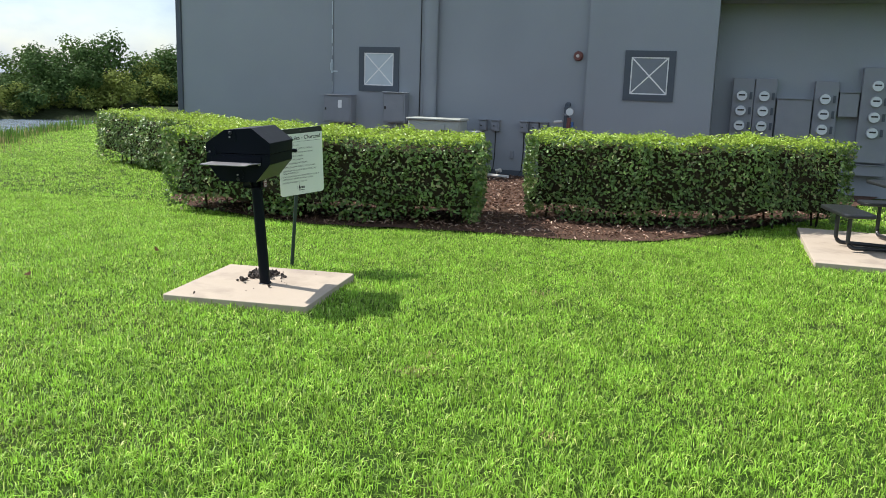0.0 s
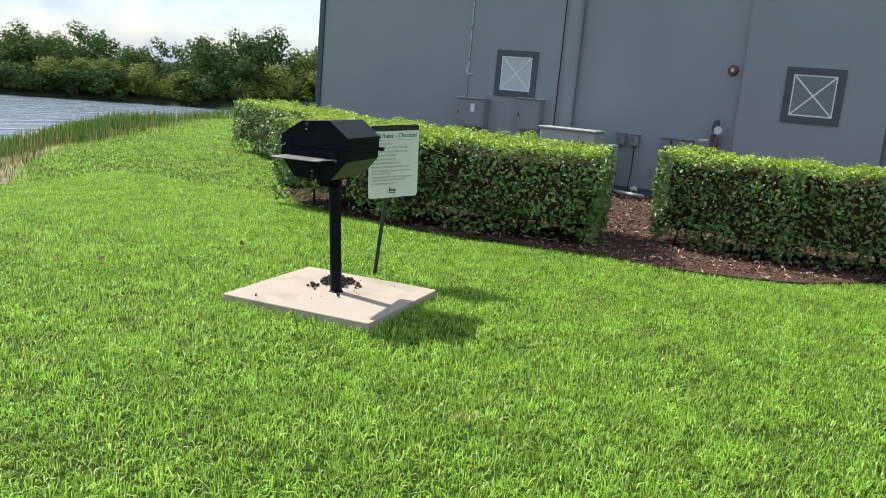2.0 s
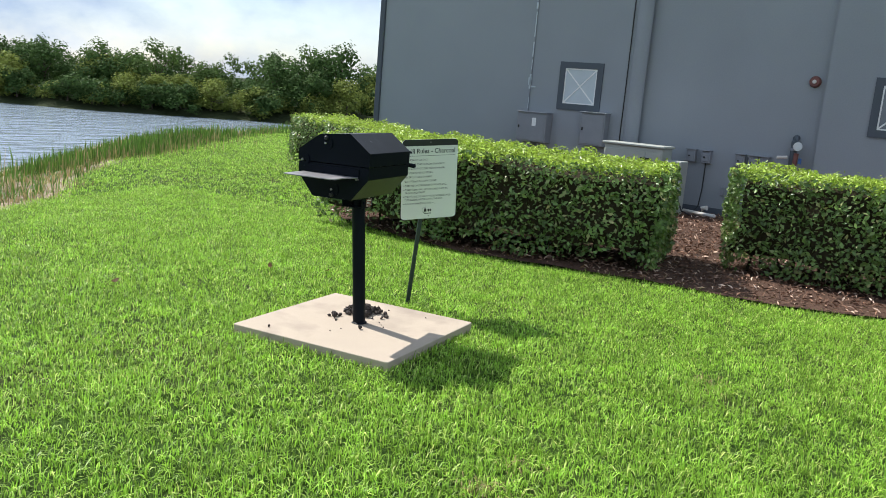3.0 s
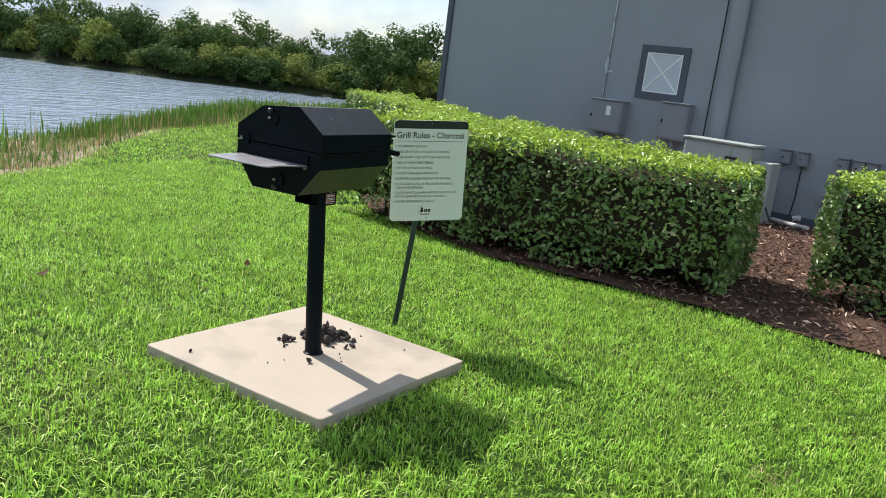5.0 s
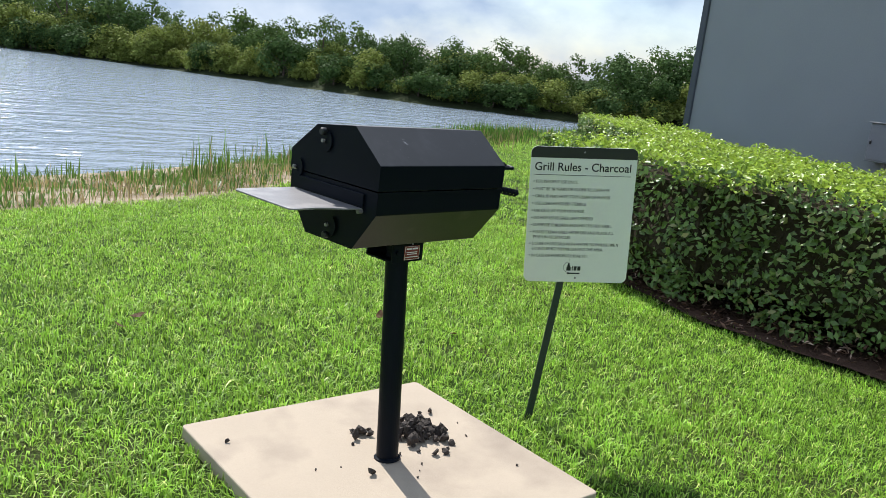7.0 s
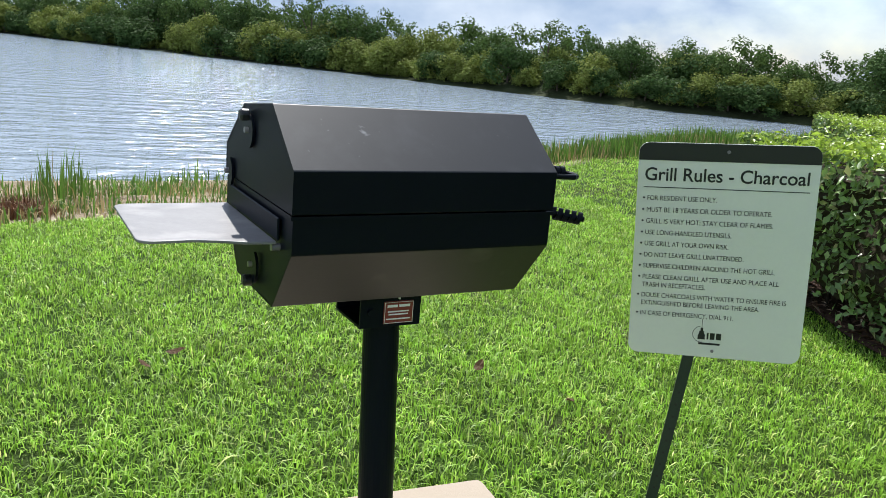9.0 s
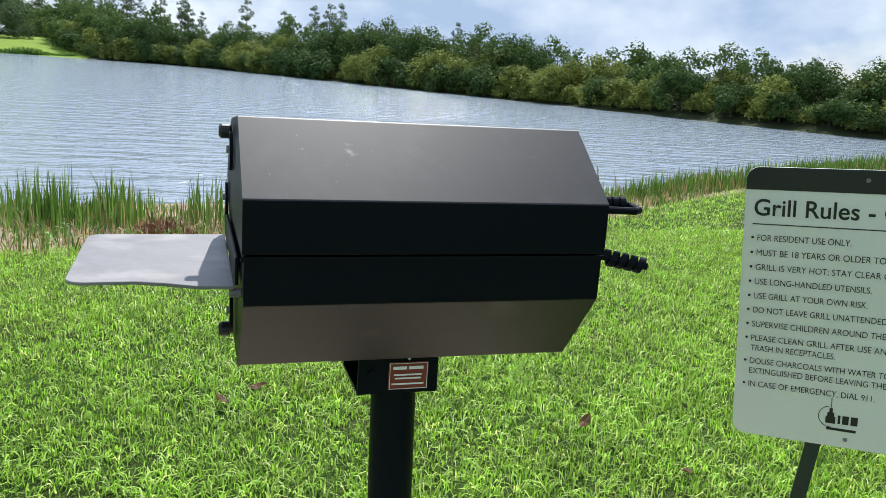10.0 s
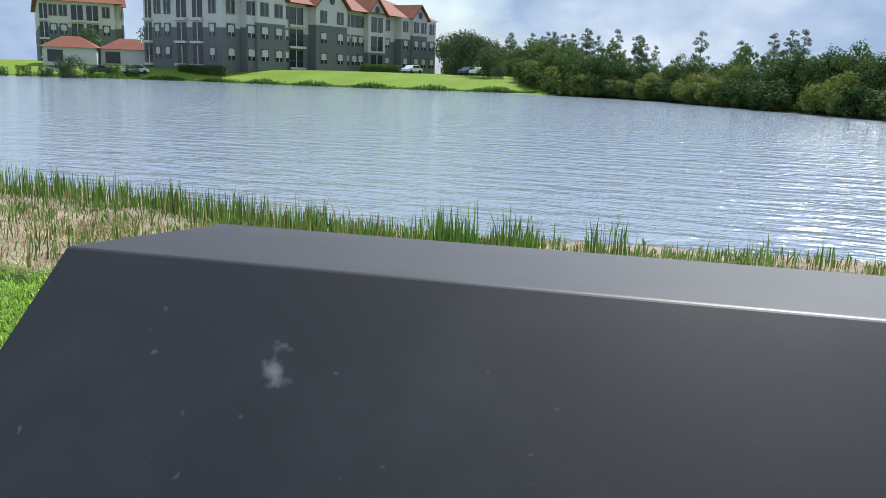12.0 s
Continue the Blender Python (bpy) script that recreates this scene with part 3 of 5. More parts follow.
gas = thing("gas_regulator", WALL @ Matrix.Translation((0.27, D - 0.05, 1.03)), "small gauge and red-and-blue valve pipes on the wall", "valve")
part("pipe", tube(bmesh.new(), [(0.02, 0.02, -1.13), (0.02, 0.02, 0.36), (0.02, 0.08, 0.41), (0.02, 0.145, 0.42)], 0.055, 12), M_WALLD, gas)
part("flange", tube(bmesh.new(), [(0.02, 0.02, 0.20), (0.02, 0.02, 0.24)], 0.085, 16), M_BOX, gas)
bm = bmesh.new()
bmesh.ops.create_cone(bm, cap_ends=True, segments=20, radius1=0.075, radius2=0.075, depth=0.05, matrix=Matrix.Translation((0.10, -0.06, 0.28)) @ Matrix.Rotation(radians(90), 4, "X"))
part("gauge", bm, M_GLASS, gas, "white dial gauge")
part("valve", tube(bmesh.new(), [(-0.22, -0.05, 0.06), (-0.05, -0.05, 0.08)], 0.028), M_PVC, gas)
part("valve", tube(bmesh.new(), [(0.08, -0.05, -0.05), (0.09, -0.05, 0.16)], 0.04), M_RED, gas, "red valve body")
part("valve", tube(bmesh.new(), [(0.16, -0.05, -0.02), (0.16, -0.05, 0.08)], 0.028), M_BLUE, gas, "blue valve body")
bell = thing("alarm_bell", WALL @ Matrix.Translation((0.44, D + 0.1, 2.42)), "round red-brown fire alarm bell on the wall", "alarm bell")
bm = bmesh.new()
bmesh.ops.create_cone(bm, cap_ends=True, segments=24, radius1=0.10, radius2=0.075, depth=0.07, matrix=Matrix.Translation((0, -0.05, 0)) @ Matrix.Rotation(radians(90), 4, "X"))
part("gong", bm, M_RED, bell)
bm = bmesh.new()
bmesh.ops.create_cone(bm, cap_ends=True, segments=16, radius1=0.035, radius2=0.03, depth=0.03, matrix=Matrix.Translation((0, -0.10, 0)) @ Matrix.Rotation(radians(90), 4, "X"))
part("hub", bm, M_PVC, bell)
part("backbox", bbox(-0.05, -0.015, -0.05, 0.05, 0, 0.05), M_BOX, bell)


def meter_bank(x0, x1, z0, z1, columns, rows, label):
    b = thing("meter_bank", WALL @ Matrix.Translation(((x0 + x1) / 2, D + 0.8, z0)), label, "electric meter", "meter banks")
    w, h = (x1 - x0) / 2, z1 - z0
    for c in range(columns):
        cw = 2 * w / columns
        cx = -w + cw * (c + 0.5)
        part("housing", bbox(cx - cw / 2 + 0.006, -0.2, 0, cx + cw / 2 - 0.006, 0, h, bevel=0.01), M_BOX, b)
        for r in range(rows):
            zc = h - 0.34 - 0.29 * r
            bm = bmesh.new()
            bmesh.ops.create_cone(bm, cap_ends=True, segments=24, radius1=0.105, radius2=0.095, depth=0.09, matrix=Matrix.Translation((cx - 0.02, -0.25, zc)) @ Matrix.Rotation(radians(90), 4, "X"))
            mtr = part("meter", bm, M_GLASS, b, "round glass electric meter")
            part("display", bbox(cx - 0.08, -0.299, zc + 0.0, cx + 0.04, -0.296, zc + 0.03), M_CABLE, mtr)
            part("breaker_cover", bbox(cx + 0.12, -0.215, zc - 0.07, cx + 0.17, -0.2, zc + 0.07), M_WALLD, b)
    return b


meter_bank(3.44, 4.26, 0.75, 2.08, 2, 3, "dark grey bank of six round electric meters")
meter_bank(4.93, 5.36, 0.75, 2.06, 1, 3, "dark grey column of three round electric meters")
meter_bank(5.74, 6.30, 0.55, 2.33, 1, 4, "tall dark grey column of four electric meters")
wall_box("electrical_box", 4.28, 4.91, 0.70, 1.70, 0.24, "large plain dark grey electrical box", y=D + 0.8, door=False)
wall_box("electrical_box", 5.38, 5.72, 1.40, 1.85, 0.18, "small dark grey box with two conduits", y=D + 0.8, door=False)
gut = wall_box("electrical_box", 3.4, 6.3, 0.30, 0.5, 0.2, "long low grey wiring trough below the meters", y=D + 0.8, door=False)

# ---- mulch bed ----
bed = [(4.85, 3.6), (4.2, 2.9), (3.70, 1.8), (3.42, 0.8), (3.50, -0.2), (3.62, -1.2), (3.5, -2.5), (3.8, -3.4), (4.4, -4.0), (5.7, -4.9), (7.3, -6.2), (11.6, -8.2), (12.2, -3), (11.2, 0), (11.0, 4.0), (10.0, 5.0), (7.0, 4.6)]
bm = bmesh.new()
bm.faces.new([bm.verts.new((x, y, 0)) for x, y in bed])
bmesh.ops.triangulate(bm, faces=bm.faces)
bmesh.ops.subdivide_edges(bm, edges=bm.edges, cuts=5, use_grid_fill=True)
for v in bm.verts:
    v.co.z = float(land(v.co.x, v.co.y)) + 0.03 + 0.015 * noise.noise(v.co * 2.5)
structure("mulch_bed", bm, M_MULCH, "bed of red-brown bark mulch under the hedges", "mulch bed", smooth=True)
BED = np.array(bed)


def in_poly(px, py, poly):
    inside = np.zeros(px.shape, bool)
    for i in range(len(poly)):
        a, b = poly[i], poly[(i + 1) % len(poly)]
        inside ^= ((a[1] > py) != (b[1] > py)) & (px < (b[0] - a[0]) * (py - a[1]) / (b[1] - a[1] + 1e-12) + a[0])
    return inside


rng = np.random.default_rng(4)
cp = rng.uniform((3.4, -6.5), (11.5, 5.0), (26000, 2))
cp = cp[in_poly(cp[:, 0], cp[:, 1], BED)]
cz = land(cp[:, 0], cp[:, 1]) + 0.045
v, f3, f4 = leaves(np.c_[cp, cz + rng.uniform(0, 0.02, len(cp))], np.tile((0, 0, 1.0), (len(cp), 1)), rng.uniform(0.03, 0.10, len(cp)), rng, 0.25, 0.35)
tagged(new("mulch_chips", mesh_np("mulch_chips", v, f3, f4, M_CHIP)), "loose red-brown and bleached bark chips", "mulch", kind="stuff")


# ---- hedges ----
def hedge(name, spine, half, top, label, seed):
    """A clipped hedge along a spine: solid dark core, stems, leaf skin and paler new leaves on top."""
    rng = np.random.default_rng(seed)
    sp = [Vector((*p, 0)) for p in spine]
    h = thing(name, Matrix.Translation(sp[0] + Vector((0, 0, float(land(sp[0].x, sp[0].y))))), label, "hedge", "clipped hedges")
    base = Vector(sp[0])
    P, Nn, Pt = [], [], []
    heart = bmesh.new()
    for si, (a, b) in enumerate(zip(sp, sp[1:])):
        d = (b - a)
        L = d.length
        d.normalize()
        s = Vector((d.y, -d.x, 0))
        ends = [e for e, on in ((-1, si == 0), (1, si == len(sp) - 2)) if on]

        lo, hi = 0.0 if si == 0 else 0.22, 0.0 if si == len(sp) - 2 else 0.22

        def put(u, w, z, n, k):
            p = a - base + d * u + s * w + Vector((0, 0, z))
            wob = 0.10 * noise.noise(Vector((p.x + base.x, p.y + base.y, p.z)) * 1.6) + 0.07 * noise.noise(Vector((p.x + base.x, p.y + base.y, p.z)) * 5.5)
            p = p + Vector(n) * (wob + k)
            return p

        for _ in range(int(L * top * 1150)):
            for sg in (-1, 1):
                z = top * (1 - rng.random() ** 1.08 * 0.94)
                u = rng.random() * (L + lo + hi) - lo
                # bare gaps between the shrubs' feet, of uneven height
                gap = 0.16 + 0.34 * noise.noise(Vector((a.x + d.x * u, a.y + d.y * u, sg)) * 1.7)
                if z < gap and rng.random() < 0.85:
                    continue
                inset = 0.08 * max(0, (0.4 - z) / 0.4) + 0.05 * max(0, (z - top + 0.08) / 0.08)
                n = s * sg
                P.append(put(u, sg * half, z, n, -inset - abs(rng.normal(0, 0.07)) + (0.05 if rng.random() < 0.04 else 0.0)))
                Nn.append(n * 0.8 + Vector((0, 0, 0.6)))
        for _ in range(int(L * half * 2 * 1500)):
            p = put(rng.random() * (L + lo + hi) - lo, rng.uniform(-half, half), top, (0, 0, 1), -abs(rng.normal(0, 0.05)) + 0.03 + (0.05 * rng.random() if rng.random() < 0.08 else 0.0))
            Pt.append(p)
        for e in ends:
            for _ in range(int(half * 2 * top * 1300)):
                z = top * (1 - rng.random() ** 1.25 * 0.92)
                n = d * e
                P.append(put(0 if e < 0 else L, rng.uniform(-half, half), z, n, -abs(rng.normal(0, 0.055))))
                Nn.append(n * 0.8 + Vector((0, 0, 0.6)))
        # solid dark block: twigs and inner shade seen through leaf gaps, as one colour
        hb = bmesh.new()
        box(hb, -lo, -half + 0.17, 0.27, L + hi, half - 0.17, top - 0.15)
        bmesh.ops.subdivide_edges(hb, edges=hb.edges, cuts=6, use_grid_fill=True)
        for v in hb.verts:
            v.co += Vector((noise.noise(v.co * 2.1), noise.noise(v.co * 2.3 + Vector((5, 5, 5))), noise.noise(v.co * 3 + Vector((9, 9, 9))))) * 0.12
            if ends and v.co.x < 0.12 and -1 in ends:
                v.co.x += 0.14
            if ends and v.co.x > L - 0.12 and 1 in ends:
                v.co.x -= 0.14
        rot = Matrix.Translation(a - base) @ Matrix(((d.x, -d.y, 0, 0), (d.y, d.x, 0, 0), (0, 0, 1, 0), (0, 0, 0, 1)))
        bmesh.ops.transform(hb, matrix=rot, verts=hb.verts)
        part("core", hb, M_TWIG, h, "solid dark core standing for twigs and shade inside the hedge")
        for k in range(int(L / 0.42) + 1):
            for w in (-0.18, 0.2):
                q = a - base + d * min(L - 0.25, 0.25 + k * 0.42 + rng.uniform(-0.1, 0.1)) + s * (w * half / 0.5 + rng.uniform(-0.08, 0.08))
                lean = Vector((rng.normal(0, 0.06), rng.normal(0, 0.06), 0))
                part("stem", tube(bmesh.new(), [q + Vector((0, 0, -0.02)), q + lean + Vector((0, 0, 0.25)), q + lean * 2.4 + Vector((0, 0, 0.55))], [0.018, 0.014, 0.010], 6), M_TWIG, h)
    P, Nn, Pt = np.array(P), np.array(Nn), np.array(Pt)
    v, f3, f4 = leaves(P, Nn, rng.uniform(0.038, 0.082, len(P)), rng, 0.55, 0.65)
    ob = new("foliage", mesh_np("foliage", v, f3, f4, M_LEAF))
    ob.parent = h
    tagged(ob, "glossy dark green hedge leaves", kind="stuff")
    v, f3, f4 = leaves(Pt, np.tile((0, 0, 1.0), (len(Pt), 1)), rng.uniform(0.035, 0.065, len(Pt)), rng, 0.5, 0.65)
    ob = new("new_growth", mesh_np("new_growth", v, f3, f4, M_TIP))
    ob.parent = h
    tagged(ob, "pale yellow-green new leaves on top", kind="stuff")
    return h


hedge("hedge", [(4.62, 2.95), (4.33, 1.2), (4.70, -1.12)], 0.86, 1.13, "clipped box-shaped green hedge in a mulch bed", 11)
hedge("hedge", [(5.55, -1.75), (5.35, -3.2), (5.75, -4.6), (6.5, -5.75)], 0.66, 1.18, "clipped green hedge with bare twiggy lower stems", 12)
hedge("hedge", [(10.5, 7.9), (8.6, 5.2), (7.1, 2.9), (6.5, 1.3)], 0.66, 1.10, "clipped green hedge running along the wall towards the lake", 13)

# ---- the grill pad, grill and sign ----
bm = prism(bmesh.new(), rounded(-0.6, -0.63, 0.6, 0.575, 0.02, 3), "z", -0.08, 0.06, bevel=0.006)
structure("pavement", bm, M_CONC, "square tan concrete slab under the grill", "concrete slab")

grill = thing("charcoal_grill", Matrix.Translation((0, 0.04, 0.06)) @ Matrix.Rotation(radians(5.5), 4, "Z"), "black steel covered charcoal grill on a round post", "grill")
part("post", tube(bmesh.new(), [(0, -0.072, -0.004), (0, -0.004, 0.86)], 0.044, 32), M_STEEL, grill, smooth=False)
part("weld_ring", tube(bmesh.new(), [(0, -0.072, 0.0), (0, -0.0715, 0.006), (0, -0.071, 0.010)], [0.054, 0.053, 0.046], 28), M_STEEL, grill)
# a square steel sleeve, open at its ends
bm = bmesh.new()
for y0, z0, y1, z1 in ((-0.075, 0.81, -0.069, 0.888), (0.069, 0.81, 0.075, 0.888), (-0.069, 0.81, 0.069, 0.816), (-0.069, 0.882, 0.069, 0.888)):
    box(bm, -0.085, y0, z0, 0.068, y1, z1)
bracket = part("bracket", bm, M_STEEL, grill, "black square steel mounting sleeve, open at its ends")
part("bolt", tube(bmesh.new(), [(-0.06, -0.0745, 0.85), (-0.06, -0.083, 0.85)], 0.009, 6), M_STEEL, bracket)
lab = part("label_plate", bbox(-0.028, -0.0790, 0.818, 0.048, -0.0755, 0.872, bevel=0.001), M_LABEL, bracket, "small red maker's plate with white bars")
part("rivet", tube(bmesh.new(), [(0.01, -0.0765, 0.879), (0.01, -0.080, 0.879)], 0.003, 8), M_WHITE, bracket)
bars = [(-0.020, 0.858, 0.006, 0.864), (0.010, 0.858, 0.038, 0.864), (-0.018, 0.846, 0.036, 0.849), (-0.016, 0.839, 0.034, 0.842), (-0.022, 0.828, 0.040, 0.831)]
for x0, z0, x1, z1 in bars:
    bm = bbox(x0, -0.0800, z0, x1, -0.0792, z1)
    ob = obj_from_bm("label_bar", bm, M_WHITE)
    ob.parent = bracket
for x0, z0, x1, z1 in ((-0.0265, 0.8195, 0.0465, 0.8205), (-0.0265, 0.8695, 0.0465, 0.8705), (-0.0265, 0.821, -0.0255, 0.869), (0.0455, 0.821, 0.0465, 0.869)):
    ob = obj_from_bm("label_border", bbox(x0, -0.0800, z0, x1, -0.0792, z1), M_WHITE)
    ob.parent = bracket
# profile in y, z of the grill's own axes
CY = 0.038
PR = [(-0.108, 1.31), (0.108, 1.31), (0.256, 1.198), (0.256, 1.03), (0.141, 0.888), (-0.141, 0.888), (-0.256, 1.03), (-0.256, 1.198)]


def shell(outline, x0, x1, t, end0=True, end1=True, bevel=0.0):
    """Sheet steel bent along an open outline, with end plates."""
    bm = bmesh.new()
    o = [Vector((0, y + CY, z)) for y, z in outline]
    c = Vector((0, CY, 1.11))
    inner = [p + (c - p).normalized() * t for p in o]
    for xa, xb in ((x0, x1),):
        ring = [[bm.verts.new((x, p.y, p.z)) for p in pts] for x in (xa, xb) for pts in (o, inner)]
        oa, ia, ob_, ib = ring
        for k in range(len(o) - 1):
            bm.faces.new((oa[k], oa[k + 1], ob_[k + 1], ob_[k]))
            bm.faces.new((ia[k], ib[k], ib[k + 1], ia[k + 1]))
            bm.faces.new((oa[k], ia[k], ia[k + 1], oa[k + 1]))
            bm.faces.new((ob_[k], ob_[k + 1], ib[k + 1], ib[k]))
        for k in (0, -1):
            bm.faces.new((oa[k], ob_[k], ib[k], ia[k]))
    bmesh.ops.recalc_face_normals(bm, faces=bm.faces)
    if bevel:
        sharp = [e for e in bm.edges if len(e.link_faces) == 2 and e.calc_face_angle(0) > 0.3 and abs(e.verts[0].co.x - e.verts[1].co.x) > 0.3]
        bmesh.ops.bevel(bm, geom=sharp, offset=bevel, segments=3, affect="EDGES", profile=0.5)
    # upward and downward faces take the material with reflected light coloured in
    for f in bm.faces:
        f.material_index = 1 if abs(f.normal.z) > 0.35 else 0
    return bm


SEAM = 1.112
lid_o = [(-0.259, SEAM), (-0.259, 1.199), (-0.109, 1.313), (0.109, 1.292), (0.259, 1.185), (0.259, SEAM)]
tub_o = [(0.256, SEAM - 0.006), (0.256, 1.03), (0.141, 0.888), (-0.141, 0.888), (-0.256, 1.03), (-0.256, SEAM - 0.006)]
lid = part("lid", shell(lid_o, -0.305, 0.312, 0.006, bevel=0.0025), [M_STEEL, M_LID_SHEEN], grill, "black sheet-steel lid, mottled top with sky sheen put into its colour")
part("end_plate", prism(bmesh.new(), [(y + CY, z) for y, z in ((-0.255, SEAM), (-0.255, 1.197), (-0.107, 1.309), (0.107, 1.288), (0.255, 1.182), (0.255, SEAM))], "x", -0.3045, -0.300), M_STEEL, lid)
part("end_plate", prism(bmesh.new(), [(y + CY, z) for y, z in ((-0.255, SEAM), (-0.255, 1.197), (-0.107, 1.309), (0.107, 1.288), (0.255, 1.182), (0.255, SEAM))], "x", 0.307, 0.3115), M_STEEL, lid)
tub = part("firebox", shell(tub_o, -0.302, 0.309, 0.006, bevel=0.004), [M_STEEL, M_TUB_BOUNCE], grill, "black steel firebox with stains, ground reflection coloured into its sloped faces")
for x0, x1 in ((-0.3015, -0.297), (0.304, 0.3085)):
    part("end_plate", prism(bmesh.new(), [(y * 0.99 + CY, z + 0.001) for y, z in tub_o], "x", x0, x1), M_STEEL, tub)
# overlapping rim band below the lid seam
part("rim", bbox(-0.3065, -0.2175 - 0.0035, SEAM - 0.011, 0.3135, -0.2175 - 0.0005, SEAM - 0.003), M_STEEL, tub)
# side tray
tray_outline = [(-0.312, -0.152), (-0.312, 0.25)] + [(-0.543 + 0.03 * math.cos(a), 0.22 + 0.03 * math.sin(a)) for a in np.linspace(math.pi / 2, math.pi, 6)] + [(-0.543 + 0.03 * math.cos(a), -0.086 + 0.03 * math.sin(a)) for a in np.linspace(math.pi, 1.5 * math.pi, 6)] + [(-0.47, -0.113), (-0.42, -0.126), (-0.37, -0.147)]
tray = part("side_tray", prism(bmesh.new(), tray_outline, "z", 1.038, 1.044, bevel=0.0015), M_TRAY, grill, "flat grey-black steel side shelf")
part("flange", bbox(-0.3115, -0.152, 1.045, -0.3055, 0.25, 1.092, bevel=0.002), M_STEEL, tray)
for y in (-0.14, 0.2):
    part("bolt", tube(bmesh.new(), [(-0.3015, y, 1.030), (-0.320, y, 1.030)], 0.008, 10), M_TRAY, tray)


def hook(y, z, flip, knob=True):
    """A crescent pivot plate with a stub knob and bolt."""
    bm = bmesh.new()
    out = []
    for k in range(13):
        a = radians(-70 + 140 * k / 12)
        out.append((y - 0.006 + 0.034 * math.cos(a) * -1, z + flip * 0.038 * math.sin(a)))
    for k in range(12, -1, -1):
        a = radians(-70 + 140 * k / 12)
        out.append((y + 0.008 + 0.026 * math.cos(a) * -1, z + flip * 0.033 * math.sin(a)))
    prism(bm, out, "x", -0.312, -0.306)
    ob = part("pivot_plate", bm, M_STEEL, grill)
    if knob:
        x, yk, zk = -0.307, y + 0.004, z + flip * 0.034
        part("knob", tube(bmesh.new(), [(x, yk, zk), (x - 0.004, yk, zk), (x - 0.018, yk, zk), (x - 0.023, yk, zk)], [0.009, 0.0135, 0.0135, 0.010], 14), M_INK, ob)
    part("bolt", tube(bmesh.new(), [(-0.307, y + 0.012, z), (-0.316, y + 0.012, z)], 0.007, 10), M_TRAY, ob)


hook(CY + 0.050, 1.238, 1)
hook(CY - 0.010, 0.945, -1)
hook(CY + 0.215, 1.12, 1, knob=False)


def coil_handle(pts, name_label):
    """A bent rod whose last stretch carries a spring grip."""
    rod = part("handle", tube(bmesh.new(), pts, 0.0065, 10), M_STEEL, grill, name_label)
    a, b = Vector(pts[-2]), Vector(pts[-1])
    d = (b - a).normalized()
    s = d.cross(Vector((0, 0, 1))).normalized()
    up = s.cross(d)
    L, turns, n = (b - a).length, 4.5, 81
    bm = bmesh.new()
    rows = []
    for k in range(n):
        q = 2 * math.pi * turns * k / (n - 1)
        c = a + d * (0.006 + (L - 0.012) * k / (n - 1))
        rad = s * math.cos(q) + up * math.sin(q)
        rows.append([bm.verts.new(c + rad * r + d * w) for r, w in ((0.0125, -0.0055), (0.0150, -0.0055), (0.0150, 0.0055), (0.0125, 0.0055))])
    for u, w in zip(rows, rows[1:]):
        for k in range(4):
            bm.faces.new((u[k], u[(k + 1) % 4], w[(k + 1) % 4], w[k]))
    bm.faces.new(rows[0])
    bm.faces.new(rows[-1])
    bmesh.ops.recalc_face_normals(bm, faces=bm.faces)
    part("spring_grip", bm, M_STEEL, rod, "black flat-wound spring grip")


yf = CY - 0.245
coil_handle([(0.308, yf, 1.188), (0.372, yf, 1.186), (0.385, yf + 0.010, 1.186), (0.388, yf + 0.03, 1.187), (0.382, yf + 0.052, 1.188), (0.305, yf + 0.055, 1.190)], "black bent rod handle on the lid")
coil_handle([(0.305, yf + 0.01, 1.105), (0.318, yf + 0.008, 1.103), (0.392, yf - 0.028, 1.092)], "black rod handle on the firebox")

# charcoal on the slab
rs = random.Random(3)


def coal(bm, c, r):
    m = Matrix.Translation(c) @ Euler((rs.uniform(0, 6), rs.uniform(0, 6), rs.uniform(0, 6))).to_matrix().to_4x4() @ Matrix.Diagonal((r * rs.uniform(0.7, 1.3), r * rs.uniform(0.6, 1.0), r * rs.uniform(0.5, 0.9), 1))
    q = bmesh.ops.create_icosphere(bm, subdivisions=1, radius=1, matrix=m)
    for v in q["verts"]:
        v.co += Vector((rs.uniform(-1, 1), rs.uniform(-1, 1), rs.uniform(-1, 1))) * r * 0.3


def coal_piece(x, y, z, r):
    bm = bmesh.new()
    coal(bm, (0, 0, 0), r)
    low = min(v.co.z for v in bm.verts)
    ob = obj_from_bm("charcoal_lump", bm, M_COAL)
    ob.location = (x, y, z - low - 0.001)
    tagged(ob, "burnt black charcoal lump lying on the concrete slab", "charcoal", "spent charcoal")


